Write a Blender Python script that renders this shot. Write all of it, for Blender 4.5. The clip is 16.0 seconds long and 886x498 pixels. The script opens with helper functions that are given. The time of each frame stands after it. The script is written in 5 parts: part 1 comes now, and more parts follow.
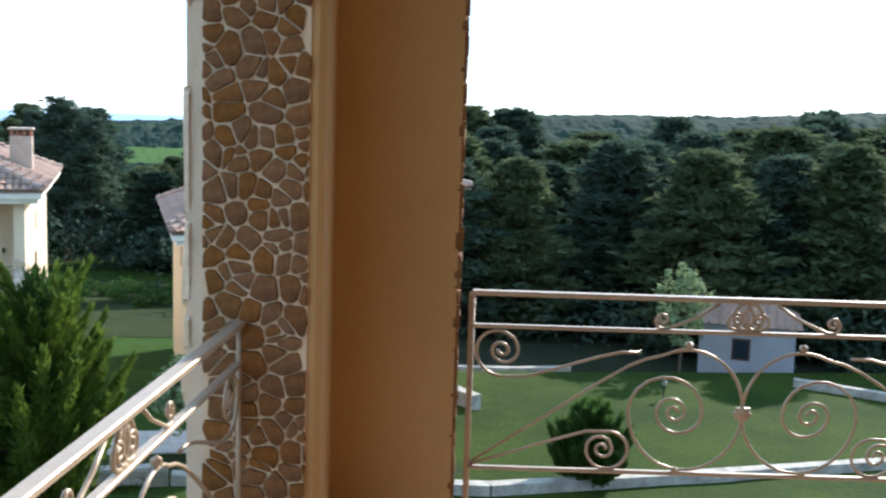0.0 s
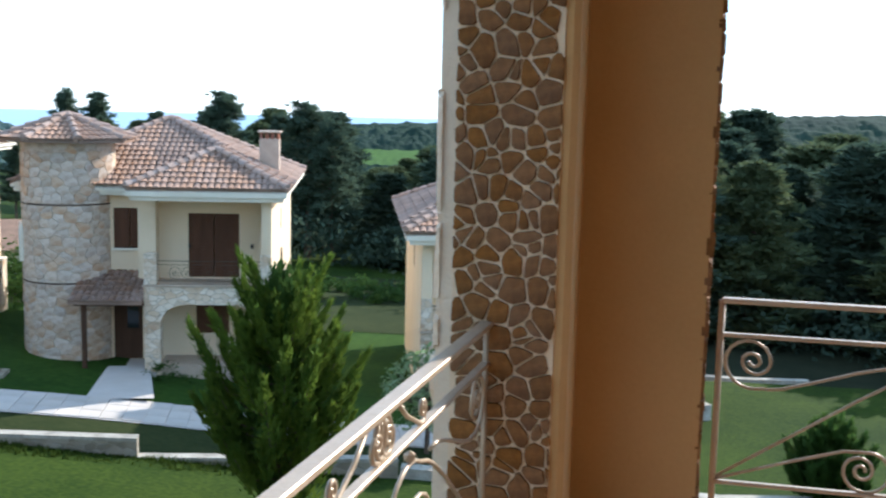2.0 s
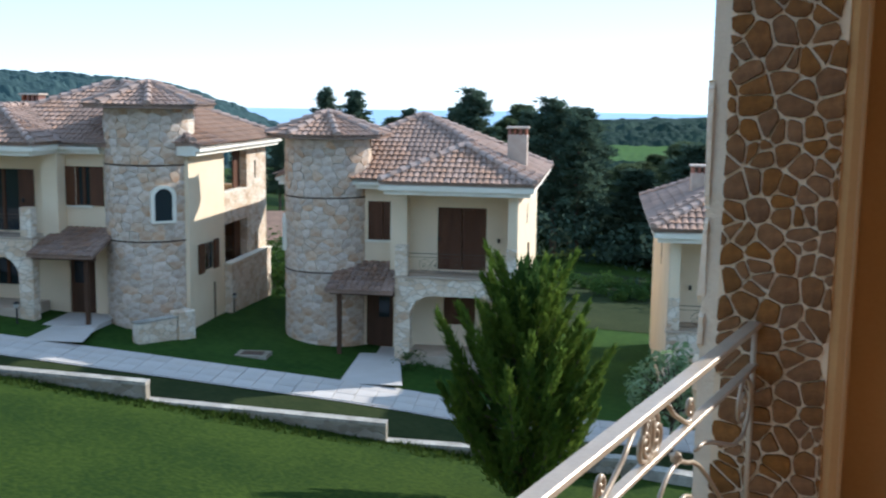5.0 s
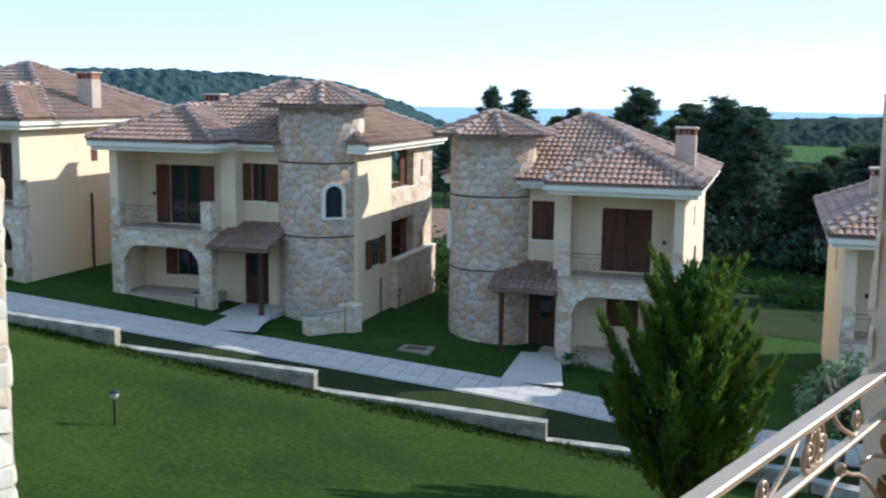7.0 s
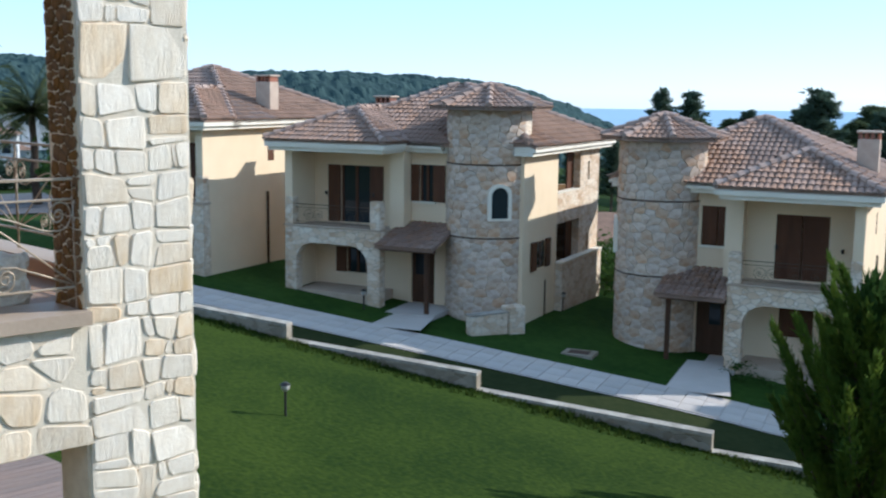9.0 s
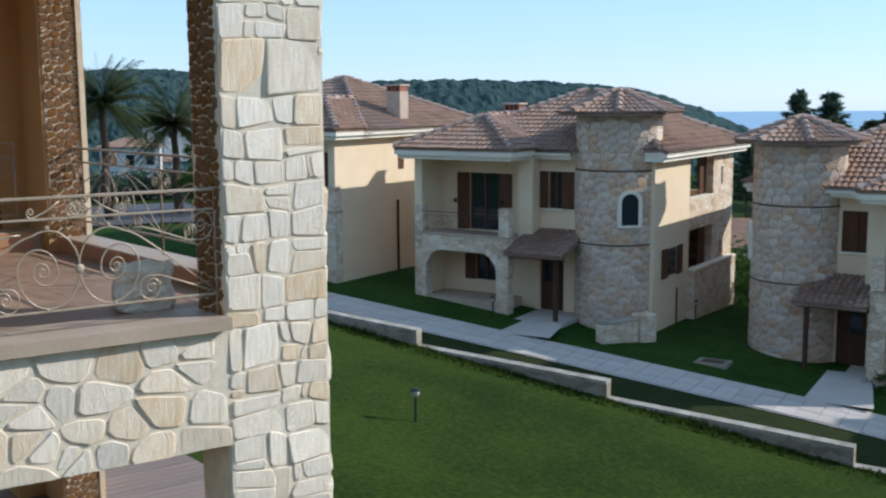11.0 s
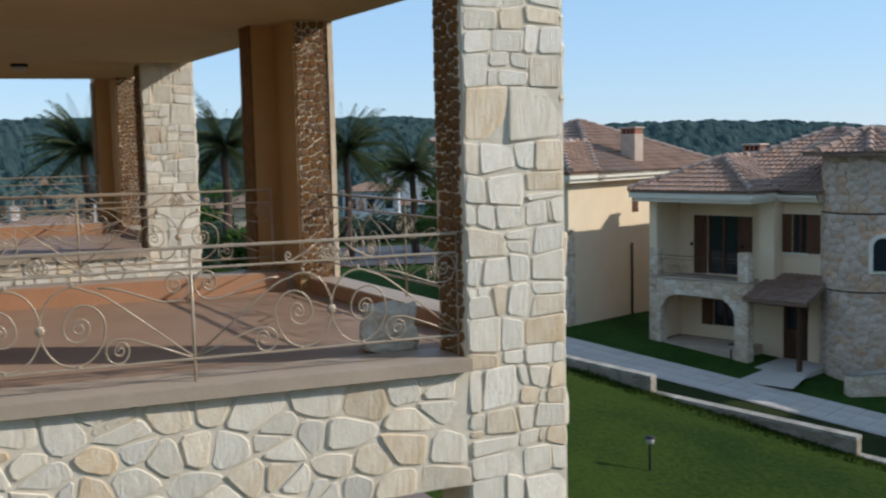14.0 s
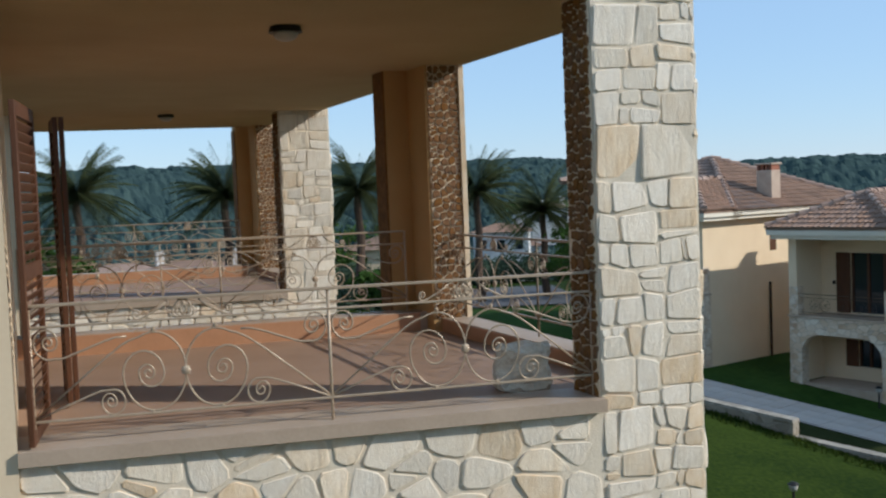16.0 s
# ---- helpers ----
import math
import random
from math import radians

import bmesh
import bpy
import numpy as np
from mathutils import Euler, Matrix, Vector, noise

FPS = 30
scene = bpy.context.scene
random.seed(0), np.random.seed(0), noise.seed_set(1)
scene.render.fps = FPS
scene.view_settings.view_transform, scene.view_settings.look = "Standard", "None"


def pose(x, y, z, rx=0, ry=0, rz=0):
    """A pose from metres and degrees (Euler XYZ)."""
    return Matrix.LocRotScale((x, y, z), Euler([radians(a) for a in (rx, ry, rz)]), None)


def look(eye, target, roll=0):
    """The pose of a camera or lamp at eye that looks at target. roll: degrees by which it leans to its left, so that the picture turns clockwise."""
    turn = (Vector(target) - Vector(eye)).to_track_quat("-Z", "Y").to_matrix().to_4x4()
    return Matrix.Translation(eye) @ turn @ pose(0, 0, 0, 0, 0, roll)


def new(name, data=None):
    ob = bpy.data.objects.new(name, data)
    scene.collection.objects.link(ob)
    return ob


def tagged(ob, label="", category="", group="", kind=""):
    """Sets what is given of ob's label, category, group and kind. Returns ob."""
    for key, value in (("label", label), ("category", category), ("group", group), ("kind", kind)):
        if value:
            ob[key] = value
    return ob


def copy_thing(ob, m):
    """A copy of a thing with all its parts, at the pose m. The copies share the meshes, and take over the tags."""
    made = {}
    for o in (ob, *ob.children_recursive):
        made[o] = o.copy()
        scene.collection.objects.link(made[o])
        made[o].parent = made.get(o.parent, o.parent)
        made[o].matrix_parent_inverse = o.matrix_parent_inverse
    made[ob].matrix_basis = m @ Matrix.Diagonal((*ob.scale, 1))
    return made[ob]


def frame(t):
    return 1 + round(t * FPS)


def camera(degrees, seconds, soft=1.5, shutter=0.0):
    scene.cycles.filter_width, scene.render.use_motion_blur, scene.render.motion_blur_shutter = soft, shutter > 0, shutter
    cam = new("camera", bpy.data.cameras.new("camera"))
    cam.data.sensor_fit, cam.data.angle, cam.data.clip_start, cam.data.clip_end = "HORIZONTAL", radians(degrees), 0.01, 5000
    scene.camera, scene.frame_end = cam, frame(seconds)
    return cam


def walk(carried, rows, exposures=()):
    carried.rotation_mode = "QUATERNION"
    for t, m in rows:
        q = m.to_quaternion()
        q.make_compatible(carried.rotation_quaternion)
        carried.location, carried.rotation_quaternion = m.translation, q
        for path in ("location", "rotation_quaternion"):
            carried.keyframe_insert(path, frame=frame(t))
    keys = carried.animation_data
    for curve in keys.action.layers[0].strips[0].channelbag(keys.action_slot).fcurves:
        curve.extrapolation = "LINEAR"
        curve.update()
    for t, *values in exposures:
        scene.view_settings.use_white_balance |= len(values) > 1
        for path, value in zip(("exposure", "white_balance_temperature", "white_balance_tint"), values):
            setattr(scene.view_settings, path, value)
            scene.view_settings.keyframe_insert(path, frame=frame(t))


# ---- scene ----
cam = camera(45.0, 16.0, soft=2.2, shutter=0.5)
PATH = [
    (0, (-0.009, -0.058, 1.62), (-0.009, 1.925, 1.358), 1.8),
    (0.5, (-0.024, -0.048, 1.62), (-0.123, 1.932, 1.357), 1.6),
    (1, (-0.045, -0.041, 1.617), (-0.255, 1.931, 1.353), 1.5),
    (1.5, (-0.061, -0.039, 1.615), (-0.377, 1.918, 1.35), 1.4),
    (2, (-0.077, -0.036, 1.615), (-0.497, 1.901, 1.346), 1.4),
    (2.5, (-0.091, -0.04, 1.611), (-0.593, 1.876, 1.34), 1.3),
    (3, (-0.101, -0.041, 1.611), (-0.669, 1.857, 1.337), 1.1),
    (3.5, (-0.11, -0.037, 1.608), (-0.736, 1.843, 1.331), 0.9),
    (4, (-0.119, -0.037, 1.605), (-0.817, 1.817, 1.325), 1.0),
    (4.5, (-0.126, -0.043, 1.607), (-0.895, 1.782, 1.323), 0.9),
    (5, (-0.135, -0.041, 1.604), (-0.983, 1.748, 1.319), 0.8),
    (7.5, (-0.08, -0.212, 1.657), (-1.253, 1.382, 1.363), 0.9),
    (8, (-0.096, -0.221, 1.659), (-1.332, 1.323, 1.363), 1.1),
    (8.5, (-0.093, -0.235, 1.66), (-1.387, 1.261, 1.365), 1.0),
    (9, (-0.113, -0.231, 1.663), (-1.462, 1.217, 1.371), 0.7),
    (11.5, (-0.09, -0.277, 1.673), (-1.644, 0.952, 1.398), -0.5),
    (12, (-0.093, -0.289, 1.676), (-1.686, 0.889, 1.407), -0.5),
    (12.5, (-0.098, -0.3, 1.678), (-1.731, 0.825, 1.418), -0.4),
    (13, (-0.109, -0.306, 1.68), (-1.787, 0.754, 1.437), -0.5),
    (13.5, (-0.11, -0.32, 1.686), (-1.829, 0.678, 1.465), -0.8),
    (14, (-0.098, -0.337, 1.688), (-1.861, 0.588, 1.494), -1.3),
    (14.5, (-0.093, -0.344, 1.686), (-1.893, 0.513, 1.516), -2.0),
    (15, (-0.093, -0.347, 1.683), (-1.919, 0.456, 1.537), -2.3),
    (15.5, (-0.097, -0.356, 1.684), (-1.944, 0.399, 1.557), -2.3),
    (16, (-0.074, -0.368, 1.681), (-1.941, 0.34, 1.571), -2.3),
]
walk(cam, [(t, look(eye, target, roll)) for t, eye, target, roll in PATH],
     [(0, 1.95, 5750, 10), (2.5, 1.8, 5700, 10), (5, 1.5, 5500, 10), (8.5, 1.25, 5480, 10), (12.5, 0.70, 5700, 10), (16, 0.61, 5850, 10)])

# ---- light ----
SUN_AZ, SUN_EL = radians(58), radians(27.5)          # from +x towards +y, above the horizon
to_sun = Vector((math.cos(SUN_AZ) * math.cos(SUN_EL), math.sin(SUN_AZ) * math.cos(SUN_EL), math.sin(SUN_EL)))
world = bpy.data.worlds.new("world")
scene.world = world
world.use_nodes = True
wn = world.node_tree.nodes
sky = wn.new("ShaderNodeTexSky")
sky.sky_type, sky.sun_disc = "NISHITA", False
sky.sun_elevation, sky.sun_rotation = SUN_EL, radians(90) - SUN_AZ
sky.air_density, sky.dust_density, sky.ozone_density = 1.0, 0.0, 3.0
world.node_tree.links.new(sky.outputs[0], wn["Background"].inputs[0])
wn["Background"].inputs[1].default_value = 0.035
haze = wn.new("ShaderNodeBackground")              # thin even haze over the whole sky
haze.inputs[0].default_value, haze.inputs[1].default_value = (0.54, 0.76, 1.0, 1), 0.34
both = wn.new("ShaderNodeAddShader")
world.node_tree.links.new(wn["Background"].outputs[0], both.inputs[0])
world.node_tree.links.new(haze.outputs[0], both.inputs[1])
world.node_tree.links.new(both.outputs[0], wn["World Output"].inputs[0])
sun = new("sun", bpy.data.lights.new("sun", "SUN"))
sun.data.energy, sun.data.angle, sun.data.color = 2.65, radians(0.8), (1.0, 0.92, 0.80)
sun.matrix_world = look(to_sun * 100, (0, 0, 0))


# ---- materials ----
def material(name, colour, second, scale=3.0, fine=40.0, rough=0.85, bump=0.3, metal=0.0, spread=0.5, stretch=(1, 1, 1), vary=0.0, gloss=0.25, odd=None, thin=0.0):
    """A rough surface of two colours, mottled at two scales, with relief; vary: change from piece to piece."""
    m = bpy.data.materials.new(name)
    m.use_nodes = True
    n, l = m.node_tree.nodes, m.node_tree.links
    b = n["Principled BSDF"]
    co = n.new("ShaderNodeTexCoord")
    mp = n.new("ShaderNodeMapping")
    mp.inputs["Scale"].default_value = stretch
    l.new(co.outputs["Object"], mp.inputs[0])
    big, small = n.new("ShaderNodeTexNoise"), n.new("ShaderNodeTexNoise")
    for t, s, d in ((big, scale, 4), (small, fine, 5)):
        t.inputs["Scale"].default_value, t.inputs["Detail"].default_value = s, d
        l.new(mp.outputs[0], t.inputs["Vector"])
    add = n.new("ShaderNodeMath")
    add.operation = "MULTIPLY_ADD"
    l.new(small.outputs["Fac"], add.inputs[0])
    add.inputs[1].default_value = spread
    l.new(big.outputs["Fac"], add.inputs[2])
    ramp = n.new("ShaderNodeMapRange")
    ramp.inputs[1].default_value, ramp.inputs[2].default_value = 0.5 + spread * 0.5 - 0.25, 0.5 + spread * 0.5 + 0.25
    l.new(add.outputs[0], ramp.inputs[0])
    mix = n.new("ShaderNodeMix")
    mix.data_type = "RGBA"
    mix.inputs[6].default_value, mix.inputs[7].default_value = (*colour, 1), (*second, 1)
    l.new(ramp.outputs[0], mix.inputs[0])
    out = mix.outputs[2]
    if vary:
        inf = n.new("ShaderNodeObjectInfo")
        hsv = n.new("ShaderNodeHueSaturation")
        r = n.new("ShaderNodeMapRange")
        r.inputs[3].default_value, r.inputs[4].default_value = 1 - vary, 1 + vary
        l.new(inf.outputs["Random"], r.inputs[0])
        l.new(r.outputs[0], hsv.inputs["Value"])
        r2 = n.new("ShaderNodeMath")
        r2.operation = "MULTIPLY"
        r2.inputs[1].default_value = 7.31
        l.new(inf.outputs["Random"], r2.inputs[0])
        fr = n.new("ShaderNodeMath")
        fr.operation = "FRACT"
        l.new(r2.outputs[0], fr.inputs[0])
        r3 = n.new("ShaderNodeMapRange")
        r3.inputs[3].default_value, r3.inputs[4].default_value = 1 - vary, 1 + vary
        l.new(fr.outputs[0], r3.inputs[0])
        l.new(r3.outputs[0], hsv.inputs["Saturation"])
        if odd:
            # a few pieces of another colour
            pick = n.new("ShaderNodeMapRange")
            pick.inputs[1].default_value, pick.inputs[2].default_value, pick.inputs[4].default_value = 0.62, 1.0, 0.9
            l.new(fr.outputs[0], pick.inputs[0])
            om = n.new("ShaderNodeMix")
            om.data_type = "RGBA"
            om.inputs[7].default_value = (*odd, 1)
            veil = n.new("ShaderNodeMath")
            veil.operation = "MULTIPLY"
            l.new(pick.outputs[0], veil.inputs[0])
            l.new(big.outputs["Fac"], veil.inputs[1])
            l.new(veil.outputs[0], om.inputs[0])
            l.new(out, om.inputs[6])
            out = om.outputs[2]
        l.new(out, hsv.inputs["Color"])
        out = hsv.outputs[0]
    l.new(out, b.inputs["Base Color"])
    b.inputs["Roughness"].default_value, b.inputs["Metallic"].default_value = rough, metal
    b.inputs["Specular IOR Level"].default_value = gloss
    if bump:
        bp = n.new("ShaderNodeBump")
        bp.inputs["Strength"].default_value, bp.inputs["Distance"].default_value = bump, 0.02
        l.new(add.outputs[0], bp.inputs["Height"])
        l.new(bp.outputs[0], b.inputs["Normal"])
    if thin:
        # leaves let light through
        tr, ms = n.new("ShaderNodeBsdfTranslucent"), n.new("ShaderNodeMixShader")
        l.new(out, tr.inputs[0])
        ms.inputs[0].default_value = thin
        l.new(b.outputs[0], ms.inputs[1])
        l.new(tr.outputs[0], ms.inputs[2])
        l.new(ms.outputs[0], n["Material Output"].inputs[0])
    return m


def stone_material(name, colours, joint, scale, bump=0.6, gap=0.06, squash=1.6):
    """Rubble masonry seen from afar: cells of stone with recessed joints."""
    m = bpy.data.materials.new(name)
    m.use_nodes = True
    n, l = m.node_tree.nodes, m.node_tree.links
    b = n["Principled BSDF"]
    co, mp = n.new("ShaderNodeTexCoord"), n.new("ShaderNodeMapping")
    mp.inputs["Scale"].default_value = (1, 1, squash)
    l.new(co.outputs["Object"], mp.inputs[0])
    vc, ve, no = n.new("ShaderNodeTexVoronoi"), n.new("ShaderNodeTexVoronoi"), n.new("ShaderNodeTexNoise")
    ve.feature = "DISTANCE_TO_EDGE"
    for v in (vc, ve):
        v.inputs["Scale"].default_value = scale
        l.new(mp.outputs[0], v.inputs["Vector"])
    no.inputs["Scale"].default_value, no.inputs["Detail"].default_value = 1.1, 7
    l.new(co.outputs["Object"], no.inputs["Vector"])
    sep = n.new("ShaderNodeSeparateColor")
    l.new(vc.outputs["Color"], sep.inputs[0])
    mad = n.new("ShaderNodeMath")
    mad.operation = "MULTIPLY_ADD"
    l.new(sep.outputs[0], mad.inputs[0])
    mad.inputs[1].default_value = 0.55
    r0 = n.new("ShaderNodeMapRange")
    r0.inputs[1].default_value, r0.inputs[2].default_value, r0.inputs[4].default_value = 0.3, 0.7, 0.5
    l.new(no.outputs["Fac"], r0.inputs[0])
    l.new(r0.outputs[0], mad.inputs[2])
    cr = n.new("ShaderNodeValToRGB")
    cr.color_ramp.elements[0].color, cr.color_ramp.elements[1].color = (*colours[0], 1), (*colours[-1], 1)
    for i, c in enumerate(colours[1:-1]):
        cr.color_ramp.elements.new((i + 1) / (len(colours) - 1)).color = (*c, 1)
    l.new(mad.outputs[0], cr.inputs[0])
    edge = n.new("ShaderNodeMapRange")
    edge.inputs[2].default_value = gap
    l.new(ve.outputs["Distance"], edge.inputs[0])
    mix = n.new("ShaderNodeMix")
    mix.data_type = "RGBA"
    mix.inputs[6].default_value = (*joint, 1)
    l.new(edge.outputs[0], mix.inputs[0])
    l.new(cr.outputs[0], mix.inputs[7])
    l.new(mix.outputs[2], b.inputs["Base Color"])
    b.inputs["Roughness"].default_value, b.inputs["Specular IOR Level"].default_value = 0.9, 0.2
    bp = n.new("ShaderNodeBump")
    bp.inputs["Strength"].default_value, bp.inputs["Distance"].default_value = bump, 0.04
    l.new(edge.outputs[0], bp.inputs["Height"])
    l.new(bp.outputs[0], b.inputs["Normal"])
    return m


def glass_material():
    m = bpy.data.materials.new("dark_glass")
    m.use_nodes = True
    b = m.node_tree.nodes["Principled BSDF"]
    b.inputs["Base Color"].default_value, b.inputs["Roughness"].default_value = (0.02, 0.025, 0.03, 1), 0.05
    return m


M_PLASTER = material("ochre_plaster", (0.51, 0.305, 0.125), (0.45, 0.26, 0.10), 2.0, 60, 0.8, 0.08)
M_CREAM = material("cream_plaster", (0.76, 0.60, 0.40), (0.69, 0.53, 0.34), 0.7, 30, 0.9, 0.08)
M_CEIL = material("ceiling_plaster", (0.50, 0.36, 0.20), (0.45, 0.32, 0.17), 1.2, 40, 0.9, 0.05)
M_WHITE_STONE = material("white_limestone", (0.86, 0.755, 0.60), (0.76, 0.63, 0.46), 5, 60, 0.9, 0.55, vary=0.10, spread=0.7, stretch=(2.6, 0.6, 1), odd=(0.62, 0.40, 0.20))
M_BROWN_STONE = material("brown_stone", (0.26, 0.125, 0.043), (0.11, 0.050, 0.018), 9, 60, 0.85, 0.5, vary=0.10)
M_MORTAR = material("pale_mortar", (0.76, 0.65, 0.49), (0.67, 0.56, 0.41), 6, 80, 0.95, 0.5)
M_BROWN_MORTAR = material("tan_mortar", (0.80, 0.65, 0.45), (0.66, 0.51, 0.33), 8, 90, 0.95, 0.4)
M_HEWN = material("hewn_stone", (0.80, 0.70, 0.54), (0.50, 0.40, 0.28), 7, 40, 0.95, 0.9)
M_SILL = material("sill_marble", (0.47, 0.36, 0.26), (0.38, 0.285, 0.20), 2, 40, 0.5, 0.1)
M_FLOOR = material("terracotta_floor", (0.37, 0.235, 0.15), (0.30, 0.185, 0.115), 1.5, 40, 0.6, 0.1, gloss=0.5)
M_KERB = material("terracotta_skirting", (0.50, 0.265, 0.14), (0.42, 0.215, 0.11), 3, 30, 0.6, 0.1)
M_IRON = material("bronze_painted_iron", (0.47, 0.36, 0.245), (0.36, 0.27, 0.18), 8, 90, 0.38, 0.1, metal=0.2, gloss=0.35)
M_DARK_IRON = material("dark_iron", (0.10, 0.08, 0.06), (0.07, 0.055, 0.04), 8, 60, 0.5, 0.0, metal=0.3)
M_WOOD = material("brown_shutter_wood", (0.108, 0.043, 0.018), (0.07, 0.027, 0.011), 4, 60, 0.55, 0.3, stretch=(1, 1, 0.15))
M_BEAM = material("dark_timber", (0.085, 0.04, 0.02), (0.05, 0.025, 0.012), 4, 50, 0.7, 0.3, stretch=(1, 1, 0.2))
M_TILE = material("weathered_roof_tile", (0.33, 0.215, 0.155), (0.20, 0.135, 0.10), 1.2, 22, 0.9, 0.4, vary=0.13, gloss=0.04)
M_CAP = material("mortared_ridge_tile", (0.42, 0.30, 0.235), (0.31, 0.22, 0.17), 1.5, 20, 0.9, 0.4, vary=0.12, gloss=0.04)
M_TILE_RED = material("old_red_tile", (0.34, 0.15, 0.10), (0.26, 0.12, 0.08), 1.0, 18, 0.9, 0.4, vary=0.15, gloss=0.04)
M_TRIM = material("cream_trim", (0.78, 0.70, 0.56), (0.70, 0.62, 0.48), 1.0, 25, 0.8, 0.05)
M_HOUSE_STONE = stone_material("rubble_stone", [(0.40, 0.24, 0.14), (0.60, 0.44, 0.29), (0.70, 0.57, 0.42), (0.76, 0.66, 0.52)], (0.44, 0.355, 0.26), 3.5, 0.7, 0.05)
M_TOWER_STONE = material("tower_stone", (0.66, 0.55, 0.43), (0.38, 0.255, 0.17), 2.6, 14, 0.9, 0.6, vary=0.13, gloss=0.15, odd=(0.44, 0.25, 0.14))
M_GREY_WALL = material("grey_lime_wash", (0.34, 0.33, 0.33), (0.27, 0.26, 0.26), 0.8, 12, 0.95, 0.2)
M_WALL_STONE = stone_material("garden_wall_stone", [(0.18, 0.145, 0.10), (0.28, 0.235, 0.17), (0.38, 0.33, 0.26)], (0.26, 0.22, 0.16), 3.0)
M_CHIM = material("chimney_render", (0.52, 0.40, 0.30), (0.42, 0.31, 0.23), 3, 30, 0.9, 0.2)
M_GLASS = glass_material()
M_LAWN = material("lawn_grass", (0.040, 0.060, 0.0085), (0.016, 0.031, 0.0055), 0.3, 8.0, 0.95, 1.0, spread=1.1, gloss=0.04)
M_PATH = material("pale_paving", (0.52, 0.46, 0.40), (0.45, 0.39, 0.33), 1.0, 14, 0.8, 0.15, vary=0.06, gloss=0.04)
M_LEAF_CONE = material("conifer_green", (0.145, 0.195, 0.026), (0.05, 0.088, 0.015), 0.9, 9, 0.8, 0.0, gloss=0.04, thin=0.4)
# both pine greens are a little paler and bluer, tinted for haze
M_LEAF_PINE = material("pine_green", (0.115, 0.14, 0.060), (0.060, 0.080, 0.042), 0.25, 3, 0.85, 0.0, gloss=0.04, thin=0.4)
M_LEAF_DARK = material("dark_pine_green", (0.085, 0.118, 0.070), (0.045, 0.070, 0.050), 0.25, 3, 0.85, 0.0, gloss=0.04, thin=0.4)
M_LEAF_PALM = material("palm_green", (0.11, 0.125, 0.055), (0.055, 0.07, 0.03), 0.6, 5, 0.7, 0.0, gloss=0.04, thin=0.4)
M_LEAF_PALE = material("pale_blossom", (0.34, 0.39, 0.22), (0.14, 0.21, 0.07), 1.2, 8, 0.8, 0.0, gloss=0.04, thin=0.4)
M_LEAF_BUSH = material("shrub_green", (0.075, 0.13, 0.028), (0.036, 0.07, 0.018), 0.6, 6, 0.85, 0.0, gloss=0.04, thin=0.4)
M_BARK = material("bark", (0.12, 0.08, 0.055), (0.07, 0.048, 0.035), 4, 40, 0.95, 0.8)
M_BLADES = material("grass_blades", (0.060, 0.085, 0.014), (0.030, 0.050, 0.009), 1.5, 9, 0.9, 0.0, gloss=0.04, thin=0.4)
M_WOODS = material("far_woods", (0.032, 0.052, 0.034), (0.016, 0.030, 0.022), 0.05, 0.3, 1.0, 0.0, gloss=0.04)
# woods lightened and blued: distance haze is mixed into the colour
M_HAZY_HILL = material("hazy_wooded_hill", (0.055, 0.085, 0.075), (0.03, 0.052, 0.050), 0.03, 0.18, 1.0, 0.0, gloss=0.04)
# soil with the shade of the trees painted in
M_SHADED_SOIL = material("shaded_woodland_soil", (0.030, 0.033, 0.018), (0.018, 0.022, 0.012), 0.4, 4, 1.0, 0.6, gloss=0.04)
M_FIELD = material("meadow_ground", (0.065, 0.12, 0.025), (0.04, 0.075, 0.02), 0.02, 0.4, 1.0, 0.3, gloss=0.04)
M_LAMP = material("black_lamp_metal", (0.02, 0.018, 0.016), (0.03, 0.027, 0.024), 5, 40, 0.5, 0.0)
M_FROST = material("frosted_lamp_glass", (0.45, 0.42, 0.36), (0.4, 0.37, 0.32), 5, 40, 0.4, 0.0)
M_WHITEWASH = material("whitewashed_wall", (0.66, 0.64, 0.60), (0.56, 0.54, 0.50), 1, 20, 0.9, 0.1)
M_COPING = material("weathered_coping", (0.46, 0.41, 0.33), (0.20, 0.175, 0.14), 2.0, 12, 0.95, 0.4)
# rough grass, darkened in colour for the shade on verge and meadow
M_ROUGH = material("rough_grass", (0.036, 0.043, 0.015), (0.022, 0.030, 0.010), 0.5, 5, 0.95, 0.8, spread=0.9, gloss=0.04)
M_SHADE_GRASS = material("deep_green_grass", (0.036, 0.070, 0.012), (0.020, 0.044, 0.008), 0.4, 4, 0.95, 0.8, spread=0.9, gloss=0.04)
M_DECK = material("plank_deck", (0.28, 0.215, 0.18), (0.20, 0.15, 0.125), 2, 18, 0.8, 0.4, vary=0.1, stretch=(9, 0.4, 1))
M_ROAD = material("grey_road", (0.105, 0.10, 0.10), (0.08, 0.076, 0.074), 0.5, 8, 0.9, 0.2)
# pale for water: the haze over the sea is in this colour
M_WATER = material("sea_water", (0.25, 0.36, 0.44), (0.22, 0.33, 0.42), 0.002, 0.05, 0.35, 0.0)


# ---- mesh helpers ----
def finish(name, bm, mat, parent=None, label="", smooth=False):
    bmesh.ops.recalc_face_normals(bm, faces=bm.faces)
    me = bpy.data.meshes.new(name)
    bm.to_mesh(me)
    bm.free()
    me.materials.append(mat)
    if smooth:
        for p in me.polygons:
            p.use_smooth = True
    ob = new(name, me)
    ob.parent = parent
    if label:
        tagged(ob, label)
    return ob


part = finish


def empty(name, m=None):
    ob = new(name)
    ob.empty_display_size = 0.2
    if m is not None:
        ob.matrix_world = m
    return ob


